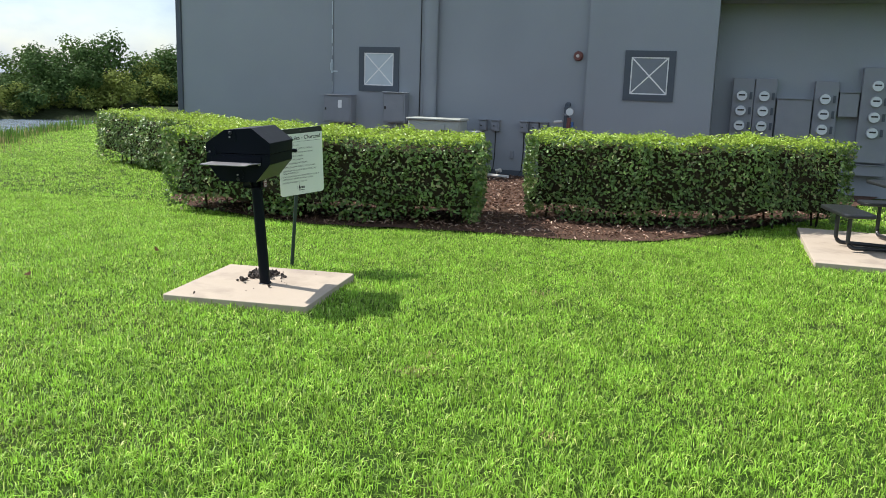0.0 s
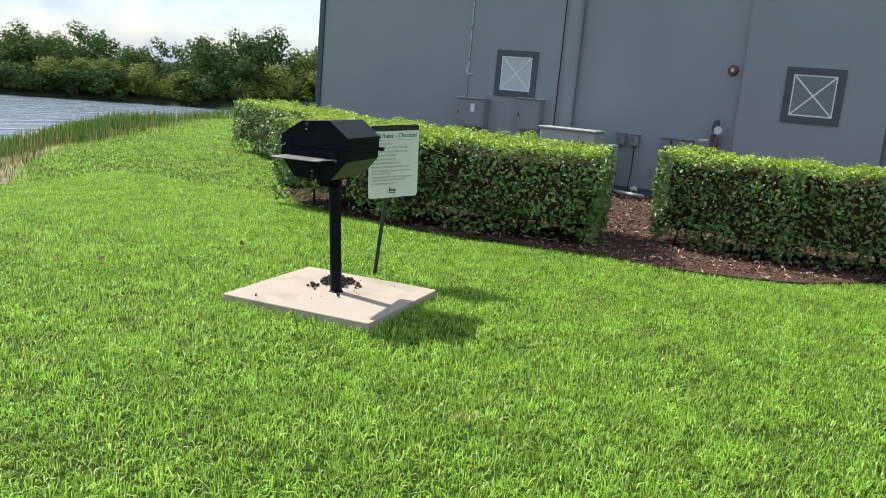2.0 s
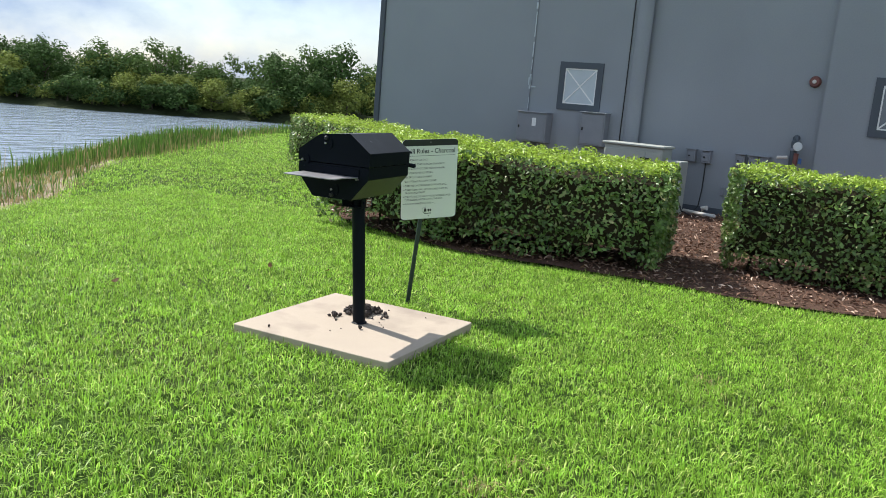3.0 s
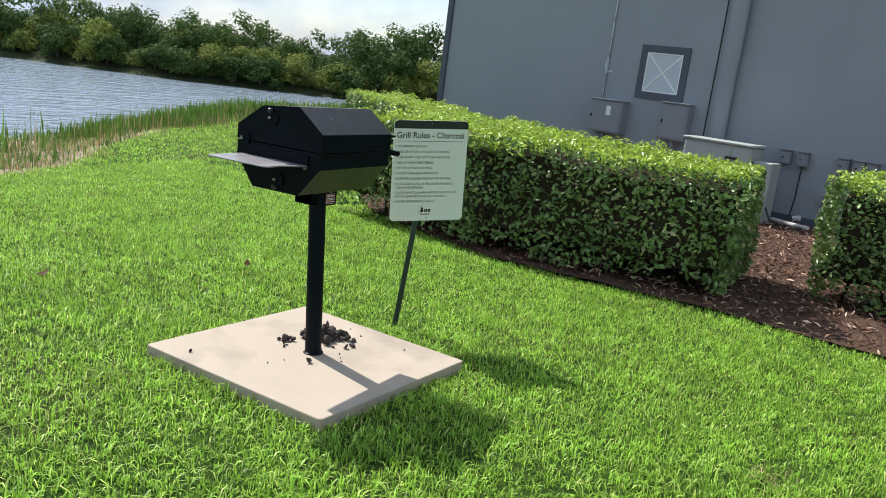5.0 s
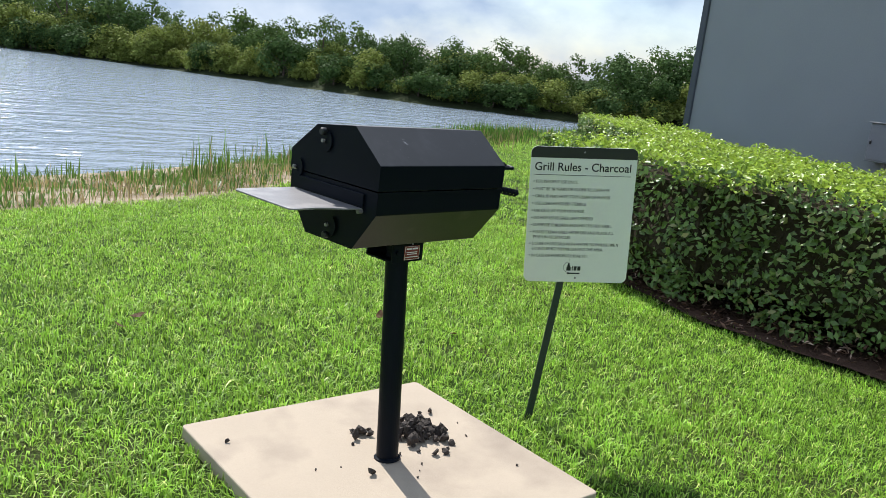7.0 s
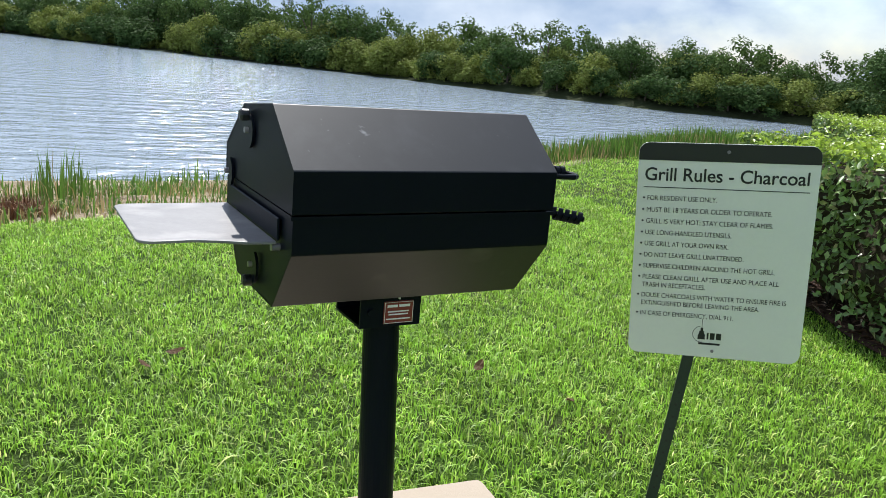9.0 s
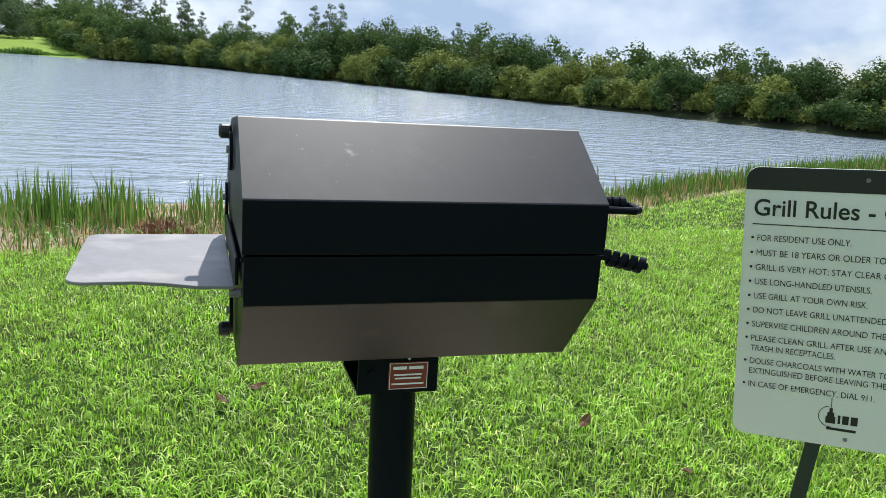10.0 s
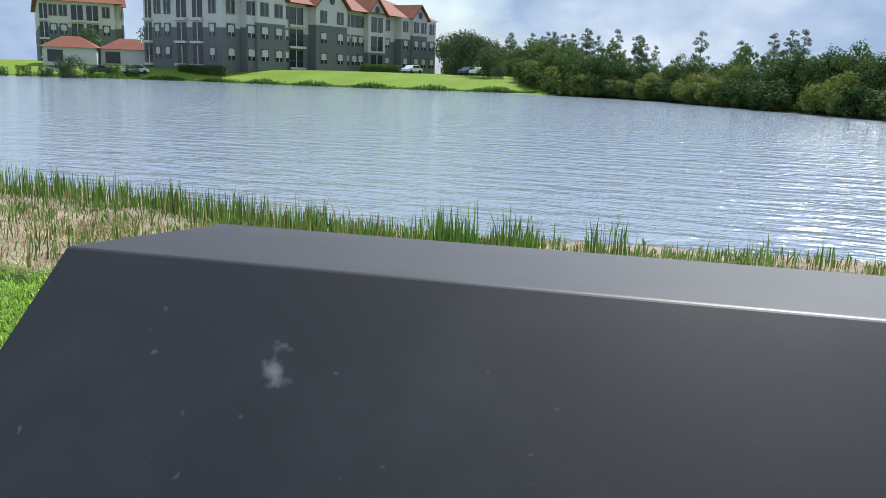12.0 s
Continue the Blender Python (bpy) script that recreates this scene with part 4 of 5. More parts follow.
for k in range(230):
    a, q = rs.uniform(0, 6.283), abs(rs.gauss(0, 1))
    x, y = 0.235 + math.cos(a) * q * 0.075, 0.085 + math.sin(a) * q * 0.068
    if math.hypot(x, y - 0.04) < 0.065 or x > 0.5:
        continue
    coal_piece(x, y, 0.06 + max(0, 0.045 - q * 0.026) * rs.random(), rs.uniform(0.007, 0.025))
for x, y, r in ((0.02, 0.185, 0.028), (-0.02, 0.16, 0.022), (0.05, 0.16, 0.018), (0.0, 0.215, 0.016), (0.07, 0.20, 0.012), (-0.13, -0.125, 0.018), (-0.115, -0.118, 0.011), (-0.06, 0.12, 0.008), (0.32, -0.055, 0.016), (0.25, -0.09, 0.013), (0.20, -0.10, 0.017), (0.15, -0.05, 0.014),
                (0.40, 0.12, 0.007), (0.43, 0.24, 0.016), (0.43, -0.02, 0.006), (0.38, 0.25, 0.010), (0.1, -0.14, 0.006), (0.06, -0.18, 0.005), (-0.5, 0.35, 0.011), (-0.2, -0.02, 0.005), (-0.3, 0.0, 0.005), (0.02, -0.22, 0.005), (0.45, -0.32, 0.007), (0.48, 0.1, 0.005)):
    coal_piece(x, y, 0.06, r)

# rules sign on a leaning stake
c_tl, c_tr, c_br, c_bl = Vector((0.791, 0.186, 1.291)), Vector((1.152, -0.115, 1.340)), Vector((1.238, -0.104, 0.712)), Vector((0.832, 0.152, 0.687))
SX = ((c_tr - c_tl) + (c_br - c_bl)).normalized()
SY = ((c_tl - c_bl) + (c_tr - c_br)).normalized()
SY = (SY - SX * SY.dot(SX)).normalized()
SZ = SX.cross(SY)
sc = (c_tl + c_tr + c_br + c_bl) / 4
SIGN = Matrix((SX, SY, SZ)).transposed().to_4x4()
SIGN.translation = sc
SW, SH = 0.480, 0.628
sign = thing("rules_sign", Matrix.Translation((0.925, 0.10, 0)), "white grill rules sign on a leaning dark green stake", "sign")


def sign_part(name, bm, m_, parent=sign, label=""):
    ob = obj_from_bm(name, bm, m_)
    ob.parent = parent
    ob.matrix_world = SIGN
    return tagged(ob, label)


face = sign_part("sign_panel", prism(bmesh.new(), rounded(-SW / 2, -SH / 2, SW / 2, SH / 2, 0.028, 6), "z", -0.004, 0.0), M_SIGN, label="white panel with rounded corners")
bm = bmesh.new()
band = rounded(-SW / 2 + 0.0005, SH / 2 - 0.095, SW / 2 - 0.0005, SH / 2 - 0.0005, 0.0275, 6)
band = [(x, max(y, SH / 2 - 0.050)) for x, y in band]
seen_pts = []
for p in band:
    if not seen_pts or (abs(p[0] - seen_pts[-1][0]) + abs(p[1] - seen_pts[-1][1])) > 1e-5:
        seen_pts.append(p)
prism(bm, seen_pts, "z", 0.0004, 0.0012)
bmesh.ops.remove_doubles(bm, verts=bm.verts, dist=1e-6)
sign_part("top_band", bm, M_INK, face, "black band along the top")
sign_part("rule_line", box(bmesh.new(), -SW / 2 + 0.018, SH / 2 - 0.128, 0.0004, SW / 2 - 0.022, SH / 2 - 0.1258, 0.0010), M_INK, face)


def sign_text(body, x, y, width, height, bold=0.0):
    cu = bpy.data.curves.new("text", "FONT")
    cu.body, cu.size, cu.offset, cu.extrude = body, 1.0, bold, 0.0
    tmp = bpy.data.objects.new("text", cu)
    scene.collection.objects.link(tmp)
    bpy.context.view_layer.update()
    me_ = bpy.data.meshes.new_from_object(tmp.evaluated_get(bpy.context.evaluated_depsgraph_get()))
    bpy.data.objects.remove(tmp)
    co = np.array([v.co for v in me_.vertices])
    lo, hi = co.min(0), co.max(0)
    k = width / (hi[0] - lo[0])
    ky = height / 0.69
    for v in me_.vertices:
        v.co = ((v.co.x - lo[0]) * k + x, v.co.y * ky + y, 0.0012)
    me_.materials.append(M_INK)
    ob = new("lettering", me_)
    ob.parent = face
    ob.matrix_world = SIGN


X0 = -SW / 2
sign_text("Grill Rules - Charcoal", X0 + 0.020, SH / 2 - 0.107, SW * 0.905, 0.036, 0.012)
LINES = (("FOR RESIDENT USE ONLY.", 0.262, 0.393, 1), ("MUST BE 18 YEARS OR OLDER TO OPERATE.", 0.316, 0.703, 1), ("GRILL IS VERY HOT; STAY CLEAR OF FLAMES.", 0.369, 0.714, 1),
         ("USE LONG-HANDLED UTENSILS.", 0.422, 0.49, 1), ("USE GRILL AT YOUR OWN RISK.", 0.475, 0.48, 1), ("DO NOT LEAVE GRILL UNATTENDED.", 0.528, 0.57, 1),
         ("SUPERVISE CHILDREN AROUND THE HOT GRILL.", 0.581, 0.753, 1), ("PLEASE CLEAN GRILL AFTER USE AND PLACE ALL", 0.634, 0.78, 1), ("TRASH IN RECEPTACLES.", 0.672, 0.366, 0),
         ("DOUSE CHARCOALS WITH WATER TO ENSURE FIRE IS", 0.722, 0.83, 1), ("EXTINGUISHED BEFORE LEAVING THE AREA.", 0.760, 0.685, 0), ("IN CASE OF EMERGENCY, DIAL 911.", 0.811, 0.544, 1))
for body, fy, fw, bullet in LINES:
    y = SH / 2 - fy * SH
    sign_text(body, X0 + 0.030, y, fw * SW, 0.0138)
    if bullet:
        bm = bmesh.new()
        bmesh.ops.create_circle(bm, cap_ends=True, segments=12, radius=0.0030, matrix=Matrix.Translation((X0 + 0.020, y + 0.007, 0.0012)))
        sign_part("bullet", bm, M_INK, face)
# maker's emblem as plain shapes
yl = -SH / 2 + 0.055
for x0, y0, x1, y1 in ((-0.043, 0.0, -0.023, 0.016), (-0.040, 0.016, -0.026, 0.026), (-0.0365, 0.026, -0.0295, 0.036), (-0.0335, 0.036, -0.0325, 0.062), (-0.018, 0.001, -0.013, 0.021), (-0.009, 0.001, 0.004, 0.021), (0.008, 0.001, 0.022, 0.021), (-0.04, -0.016, 0.02, -0.010)):
    sign_part("emblem_bar", box(bmesh.new(), x0, yl + y0, 0.0004, x1, yl + y1, 0.0010), M_INK, face)
bm = bmesh.new()
for k in range(16):
    a0, a1 = radians(100 + k * 11), radians(111 + k * 11)
    q = [bm.verts.new((-0.033 + r * math.cos(a), yl + 0.016 + r * math.sin(a), 0.0011)) for r, a in ((0.0255, a0), (0.0255, a1), (0.0240, a1), (0.0240, a0))]
    bm.faces.new(q[::-1])
bmesh.ops.recalc_face_normals(bm, faces=bm.faces)
sign_part("emblem_ring", bm, M_INK, face)
for x, y in ((0.0, SH / 2 - 0.022), (0.0, -SH / 2 + 0.02)):
    bm = bmesh.new()
    bmesh.ops.create_cone(bm, cap_ends=True, segments=12, radius1=0.005, radius2=0.004, depth=0.003, matrix=Matrix.Translation((x, y, 0.002)))
    sign_part("screw", bm, M_TRAY, face)
st_a, st_b = Vector((0.925, 0.10, -0.05)), c_bl.lerp(c_br, 0.36) - SZ * 0.016
st_dir = (st_b - st_a).normalized()
stake_x = SX - st_dir * SX.dot(st_dir)
stake_x.normalize()
stake_y = st_dir.cross(stake_x)
SM = Matrix((stake_x, stake_y, st_dir)).transposed().to_4x4()
SM.translation = st_a
L = (st_b - st_a).length + 0.30
bm = bmesh.new()
prism(bm, [(-0.016, 0.0), (-0.016, 0.012), (-0.012, 0.012), (-0.010, 0.003), (0.010, 0.003), (0.012, 0.012), (0.016, 0.012), (0.016, 0.0)], "z", 0, L)
stake = obj_from_bm("stake", bm, M_STAKE)
stake.parent = sign
stake.matrix_world = SM
tagged(stake, "dark green steel channel post with holes")
for k in range(14):
    bm = bmesh.new()
    bmesh.ops.create_circle(bm, cap_ends=True, segments=10, radius=0.0035, matrix=Matrix.Translation((0, -0.0006, 0.1 + 0.04 * k)) @ Matrix.Rotation(radians(90), 4, "X"))
    ob = obj_from_bm("hole", bm, M_INK)
    ob.parent = stake
    ob.matrix_world = SM

# ---- picnic table on its own slab ----
TABLE_AT = (3.97, -6.45)
PT = Matrix.Translation((*TABLE_AT, -0.045)) @ Matrix.Rotation(radians(-7), 4, "Z")
bm = prism(bmesh.new(), rounded(-1.25, -1.3, 1.25, 1.3, 0.02, 3), "z", -0.08, 0.07, bevel=0.006)
structure("pavement_2", bm, M_CONC, "square tan concrete slab under the picnic table", "concrete slab", m=PT)
table = thing("picnic_table", PT @ Matrix.Translation((0, 0, 0.07)) @ Matrix.Rotation(radians(12), 4, "Z"), "black coated metal picnic table with attached seats", "picnic table")
part("tabletop", prism(bmesh.new(), rounded(-0.58, -0.58, 0.58, 0.58, 0.12, 6), "z", 0.73, 0.765, bevel=0.012), M_BTABLE, table)
part("column", tube(bmesh.new(), [(0, 0, 0.0), (0, 0, 0.73)], 0.05, 16), M_BTABLE, table)
for k in range(4):
    R = Matrix.Rotation(radians(90 * k), 4, "Z")
    bm = prism(bmesh.new(), rounded(-0.46, 0.74, 0.46, 1.10, 0.09, 5), "z", 0.415, 0.460, bevel=0.016)
    bmesh.ops.transform(bm, matrix=R, verts=bm.verts)
    seat = part("seat", bm, M_BTABLE, table, "flat black bench seat with rounded corners")
    for x in (-0.2, 0.2):
        pts = [(x, 0.95, 0.418), (x, 0.95, 0.13)] + [(x, 0.95 - 0.09 * (1 - math.cos(a)), 0.13 - 0.09 * math.sin(a)) for a in np.linspace(0.3, 1.57, 5)] + [(x * 0.6, 0.45, 0.03), (x * 0.15, 0.02, 0.03)]
        bm = tube(bmesh.new(), pts, 0.024, 12)
        bmesh.ops.transform(bm, matrix=R, verts=bm.verts)
        part("leg", bm, M_BTABLE, table, "bent black tube leg")


# ---- lake-edge plants ----
def scatter(name, centre_list, spread, count, h_lo, h_hi, w, lean, material, label, seed, category="reeds"):
    rng = np.random.default_rng(seed)
    pos, hs = [], []
    for cx, cy, sx, n in centre_list:
        n = int(n * (0.7 if cx < 5 else 1.5))
        p = np.c_[rng.normal(cx, sx, n), rng.normal(cy, spread, n)]
        pos.append(p)
        hs.append((rng.uniform(0.55, 1.15) if cx < 5 else rng.uniform(0.55, 0.8)) * np.exp(-0.25 * ((p[:, 0] - cx) / sx) ** 2) * rng.uniform(0.7, 1.1, n))
    p = np.concatenate(pos)
    z = land(p[:, 0], p[:, 1])
    n = len(p)
    v, f3, f4 = blades(np.c_[p, np.maximum(z, WATER_Z - 0.3)], rng.uniform(h_lo, h_hi, n) * np.concatenate(hs) * 1.2, rng.uniform(w * 0.6, w * 1.3, n), rng.normal(0, lean, n), rng)
    return tagged(new(name, mesh_np(name, v, f3, f4, material)), label, category, kind="stuff")


REEDS = [(-13.5, 10.8, 0.8, 330), (-10.9, 10.5, 0.6, 420), (-9.3, 10.3, 0.6, 460), (-7.6, 10.1, 0.6, 520), (-6.4, 9.8, 0.4, 360), (-5.3, 9.5, 0.4, 420), (-4.3, 9.5, 0.3, 260), (-4.3, 7.9, 0.30, 200), (-3.3, 7.7, 0.30, 260), (-2.5, 7.6, 0.22, 420), (-1.85, 7.6, 0.18, 300),
         (-3.4, 9.4, 0.3, 150), (-2.2, 9.3, 0.4, 130), (-0.95, 7.8, 0.25, 220), (0.4, 9.5, 0.5, 60), (1.3, 9.5, 0.08, 30), (2.2, 9.2, 0.30, 130), (3.1, 9.0, 0.22, 160), (4.2, 9.6, 0.3, 60), (5.6, 10.4, 0.4, 380), (6.6, 11.0, 0.5, 600), (7.9, 11.2, 0.5, 650), (9.2, 11.8, 0.5, 700), (10.6, 12.6, 0.6, 700), (12.4, 13.6, 0.7, 700), (15, 14.9, 0.9, 600), (18.5, 16, 1.2, 420), (23, 18, 1.5, 260)]
scatter("reeds", REEDS, 0.33, 0, 0.22, 0.62, 0.016, 0.10, M_REED, "tall thin green reeds along the lake edge", 21)
scatter("dry_stalks", [(x, y - 0.2, s_ * 1.2, n_ // 4) for x, y, s_, n_ in REEDS], 0.5, 0, 0.15, 0.55, 0.012, 0.25, M_DRY, "straw-coloured dead stalks among the reeds", 27, "reeds")


def bank_cover(name, count, lo, hi, h_lo, h_hi, w, material, label, category, seed):
    """Short growth on the bank between the water and the lawn."""
    rng = np.random.default_rng(seed)
    p = rng.uniform((-14, 3), (24, 20), (count, 2))
    s = lake_distance(p[:, 0], p[:, 1]) / lawn_edge(p[:, 0])
    patch = 0.5 + 0.5 * np.sin(p[:, 0] * 2.3 + 1.7 * np.sin(p[:, 1] * 1.9)) * np.sin(p[:, 1] * 2.1 + seed)
    p = p[(rng.random(count) < np.clip((8.5 - p[:, 0]) / 3, 0.12, 1)) & (s > lo) & (s < hi + rng.normal(0, 0.02, count)) & (patch > rng.random(count) * 0.8)]
    n = len(p)
    v, f3, f4 = blades(np.c_[p, land(p[:, 0], p[:, 1])], rng.uniform(h_lo, h_hi, n), rng.uniform(w * 0.6, w * 1.3, n), rng.normal(0, 0.6, n), rng)
    return tagged(new(name, mesh_np(name, v, f3, f4, material)), label, category, kind="stuff")


bank_cover("bank_grass", 110000, 0.45, 1.02, 0.04, 0.20, 0.011, M_DRY, "dry straw-coloured grass on the lake bank", "dry grass", 22)
bank_cover("bank_weeds", 80000, 0.2, 0.98, 0.05, 0.24, 0.016, M_REED, "low green weeds on the muddy bank", "weeds", 23)
tuft = scatter("dead_grass_clump", [(-1.25, 6.2, 0.17, 1100)], 0.16, 0, 0.15, 0.36, 0.010, 0.6, mat("rust_grass", (0.20, 0.10, 0.05), 0.85, var=0.2, island=0.4), "rusty brown clump of dead grass on the bank", 24, "dry grass")


LEAF_SPOTS = ((-0.29, 2.02), (1.08, 1.61), (1.32, 1.16), (-0.43, 1.88))
scatter("dead_grass_patch", [(-1.66, -1.74, 0.06, 150), (-1.35, -1.80, 0.05, 60), (-2.4, -2.6, 0.10, 90), (0.6, -2.3, 0.12, 80)], 0.05, 0, 0.03, 0.07, 0.006, 0.9, M_DRY, "pale patch of dead lawn grass", 28, "dead grass")


rng = np.random.default_rng(29)
FAR_EDGE = np.array([(-27, 119.6), (-33, 121), (-48, 117), (-62, 114), (-75, 116), (-88, 115), (-104, 107), (-140, 95)], float)
along = rng.uniform(0, len(FAR_EDGE) - 1.001, 9000)
k = along.astype(int)
p = FAR_EDGE[k] + (FAR_EDGE[k + 1] - FAR_EDGE[k]) * (along - k)[:, None] + np.c_[rng.normal(0, 0.3, len(k)), np.abs(rng.normal(0, 1.0, len(k)))]
v, f3, f4 = blades(np.c_[p, np.maximum(land(p[:, 0], p[:, 1]), WATER_Z - 0.1)], rng.uniform(0.25, 0.9, len(p)) * (0.7 + 0.5 * np.sin(p[:, 0] * 0.7)), rng.uniform(0.06, 0.16, len(p)), rng.normal(0, 0.4, len(p)), rng)
tagged(new("waterline_weeds", mesh_np("waterline_weeds", v, f3, f4, M_REED)), "rough green growth along the far waterline", "weeds", kind="stuff")


# ---- lawn blades ----
def lawn(name, x0, x1, y0, y1, count, h, w, label, seed, skips=(), tuft=4):
    """Blades in tufts, leaning out from each tuft's heart."""
    rng = np.random.default_rng(seed)
    hearts = rng.uniform((x0, y0), (x1, y1), (count // tuft, 2))
    of = np.repeat(np.arange(len(hearts)), tuft)
    r, th = np.abs(rng.normal(0, 0.022 + w, len(of))), rng.uniform(0, 2 * np.pi, len(of))
    p = hearts[of] + np.c_[np.cos(th), np.sin(th)] * r[:, None]
    size = rng.uniform(0.85, 1.15, len(hearts))[of]
    n = len(p)
    d = lake_distance(p[:, 0], p[:, 1])
    keep = d > lawn_edge(p[:, 0]) + 0.25 * np.sin(p[:, 0] * 1.1) - 0.1 + rng.normal(0, 0.10, n)
    wob = rng.normal(0, 0.05, n)
    keep &= ~((np.abs(p[:, 0]) < 0.590 + wob * 0.25) & (np.abs(p[:, 1] + 0.027) < 0.592 + wob * 0.25))
    keep &= ~in_poly(p[:, 0] - wob * 1.5, p[:, 1] + wob, BED)
    q = np.c_[p[:, 0] - TABLE_AT[0], p[:, 1] - TABLE_AT[1]]
    keep &= ~((np.abs(q @ np.array((0.9925, -0.1219))) < 1.25) & (np.abs(q @ np.array((0.1219, 0.9925))) < 1.3))
    keep &= ((p @ np.array((math.cos(PHI), math.sin(PHI)))) < D - 0.05) | ((p @ np.array((math.sin(PHI), -math.cos(PHI)))) < -9.25)
    for a0, a1, b0, b1 in skips:
        keep &= ~((p[:, 0] > a0) & (p[:, 0] < a1) & (p[:, 1] > b0) & (p[:, 1] < b1))
    p, size, th = p[keep], size[keep], th[keep]
    n = len(p)
    clump = np.sin(p[:, 0] * 3.1 + 2 * np.sin(p[:, 1] * 1.7)) * np.sin(p[:, 1] * 2.7 + 1.5 * np.sin(p[:, 0] * 2.3))
    hh = rng.uniform(0.6, 1.35, n) * h * size * (1 + 0.2 * clump)
    v, f3, f4 = blades(np.c_[p, land(p[:, 0], p[:, 1]) - 0.005], hh, rng.uniform(0.6, 1.3, n) * w, rng.normal(0, 0.95, n), rng, th)
    return tagged(new(name, mesh_np(name, v, f3, f4, M_BLADE)), label, "grass", kind="stuff")


NEAR_LAWN, SIDE_LAWN, SHORE_LAWN = (-4.4, 4.6, -4.6, 6.4), (-3.2, 7.0, -7.2, -4.6), (-5.5, 24.0, 2.5, 19.0)
lawn("lawn_grass", *NEAR_LAWN, 500000, 0.044, 0.0055, "short bright green broad-bladed lawn grass", 31)
lawn("lawn_grass", *SIDE_LAWN, 90000, 0.046, 0.0065, "short bright green broad-bladed lawn grass", 33)
lawn("lawn_grass", *SHORE_LAWN, 560000, 0.046, 0.0082, "short bright green broad-bladed lawn grass", 32, skips=(NEAR_LAWN,))
lawn("lawn_grass", -14.0, 12.0, -12.0, 12.0, 210000, 0.050, 0.024, "short bright green broad-bladed lawn grass", 34, skips=(NEAR_LAWN, SIDE_LAWN, SHORE_LAWN))


# ---- fallen leaves on the lawn ----
rs = random.Random(5)
for x, y in LEAF_SPOTS:
    bm = bmesh.new()
    out = [(0.0, -0.045), (0.018, -0.02), (0.024, 0.005), (0.012, 0.03), (0.0, 0.05), (-0.014, 0.028), (-0.022, 0.0), (-0.016, -0.025)]
    vs = [bm.verts.new((a, b, 0.006 * math.cos(a * 90) + 0.004 * math.sin(b * 60))) for a, b in out]
    mid = bm.verts.new((0, 0, -0.004))
    for k in range(len(vs)):
        bm.faces.new((vs[k], vs[(k + 1) % len(vs)], mid))
    bmesh.ops.solidify(bm, geom=bm.faces[:], thickness=0.0012)
    ob = obj_from_bm("fallen_leaf", bm, M_FALLEN)
    ob.matrix_world = Matrix.Translation((x, y, float(land(x, y)) + 0.048)) @ Euler((rs.uniform(-0.4, 0.4), rs.uniform(-0.4, 0.4), rs.uniform(0, 6))).to_matrix().to_4x4()
    tagged(ob, "dry brown fallen leaf lying on the lawn", "leaf", "fallen leaves")


# ---- trees ----
def crown_mesh(name, lobes, count, leaf, material, seed, flat=1.0):
    rng = np.random.default_rng(seed)
    P, Nn = [], []
    vol = np.array([r ** 2 for _, _, _, r in lobes])
    for (x, y, z, r), n in zip(lobes, (count * vol / vol.sum()).astype(int)):
        u = rng.normal(0, 1, (n, 3))
        u /= np.linalg.norm(u, axis=1)[:, None]
        k = r * (0.55 + 0.5 * rng.random(n)) * (1 + 0.22 * np.sin(u[:, 0] * 5 + x * 3) * np.sin(u[:, 2] * 6 + y * 3))
        P.append(np.c_[x, y, z] + u * k[:, None] * np.array((1, 1, flat)))
        Nn.append(u + np.array((0, 0, 0.4)))
    P, Nn = np.concatenate(P), np.concatenate(Nn)
    v, f3, f4 = leaves(P, Nn, rng.uniform(leaf * 0.5, leaf * 1.3, len(P)), rng, 0.75, 0.42)
    return mesh_np(name, v, f3, f4, material)


def broadleaf(kind, height, width, material, seed, leaf=0.27, count=2800):
    """A tree of unit place: tapered trunk, limbs, and a crown of many leaf clumps reaching low."""
    rs = random.Random(seed)
    t = thing("tree", Matrix.Translation((0, 0, -60 - seed)), "", "tree")
    part("trunk", tube(bmesh.new(), [(0, 0, -0.3), (0.05, 0.03, height * 0.3), (0.12, -0.05, height * 0.62)], [height * 0.030, height * 0.022, height * 0.010], 8), M_BARK, t)
    lobes = []
    for k in range(24):
        a, q, z = rs.uniform(0, 6.283), rs.uniform(0.1, 1.0), rs.random()
        rr = width * (0.5 - 0.30 * max(0, z - 0.45))
        lobes.append((math.cos(a) * q * rr, math.sin(a) * q * rr, height * (0.06 + 0.80 * z), width * rs.uniform(0.12, 0.22)))
    for k in range(5):
        x, y, z, r = lobes[k * 3]
        part("limb", tube(bmesh.new(), [(0.06, 0, height * 0.28), (x * 0.5, y * 0.5, z * 0.75), (x, y, z)], [height * 0.014, height * 0.009, height * 0.004], 6), M_BARK, t)
    ob = new("crown", crown_mesh("crown", lobes, count, leaf, material, seed))
    ob.parent = t
    return t


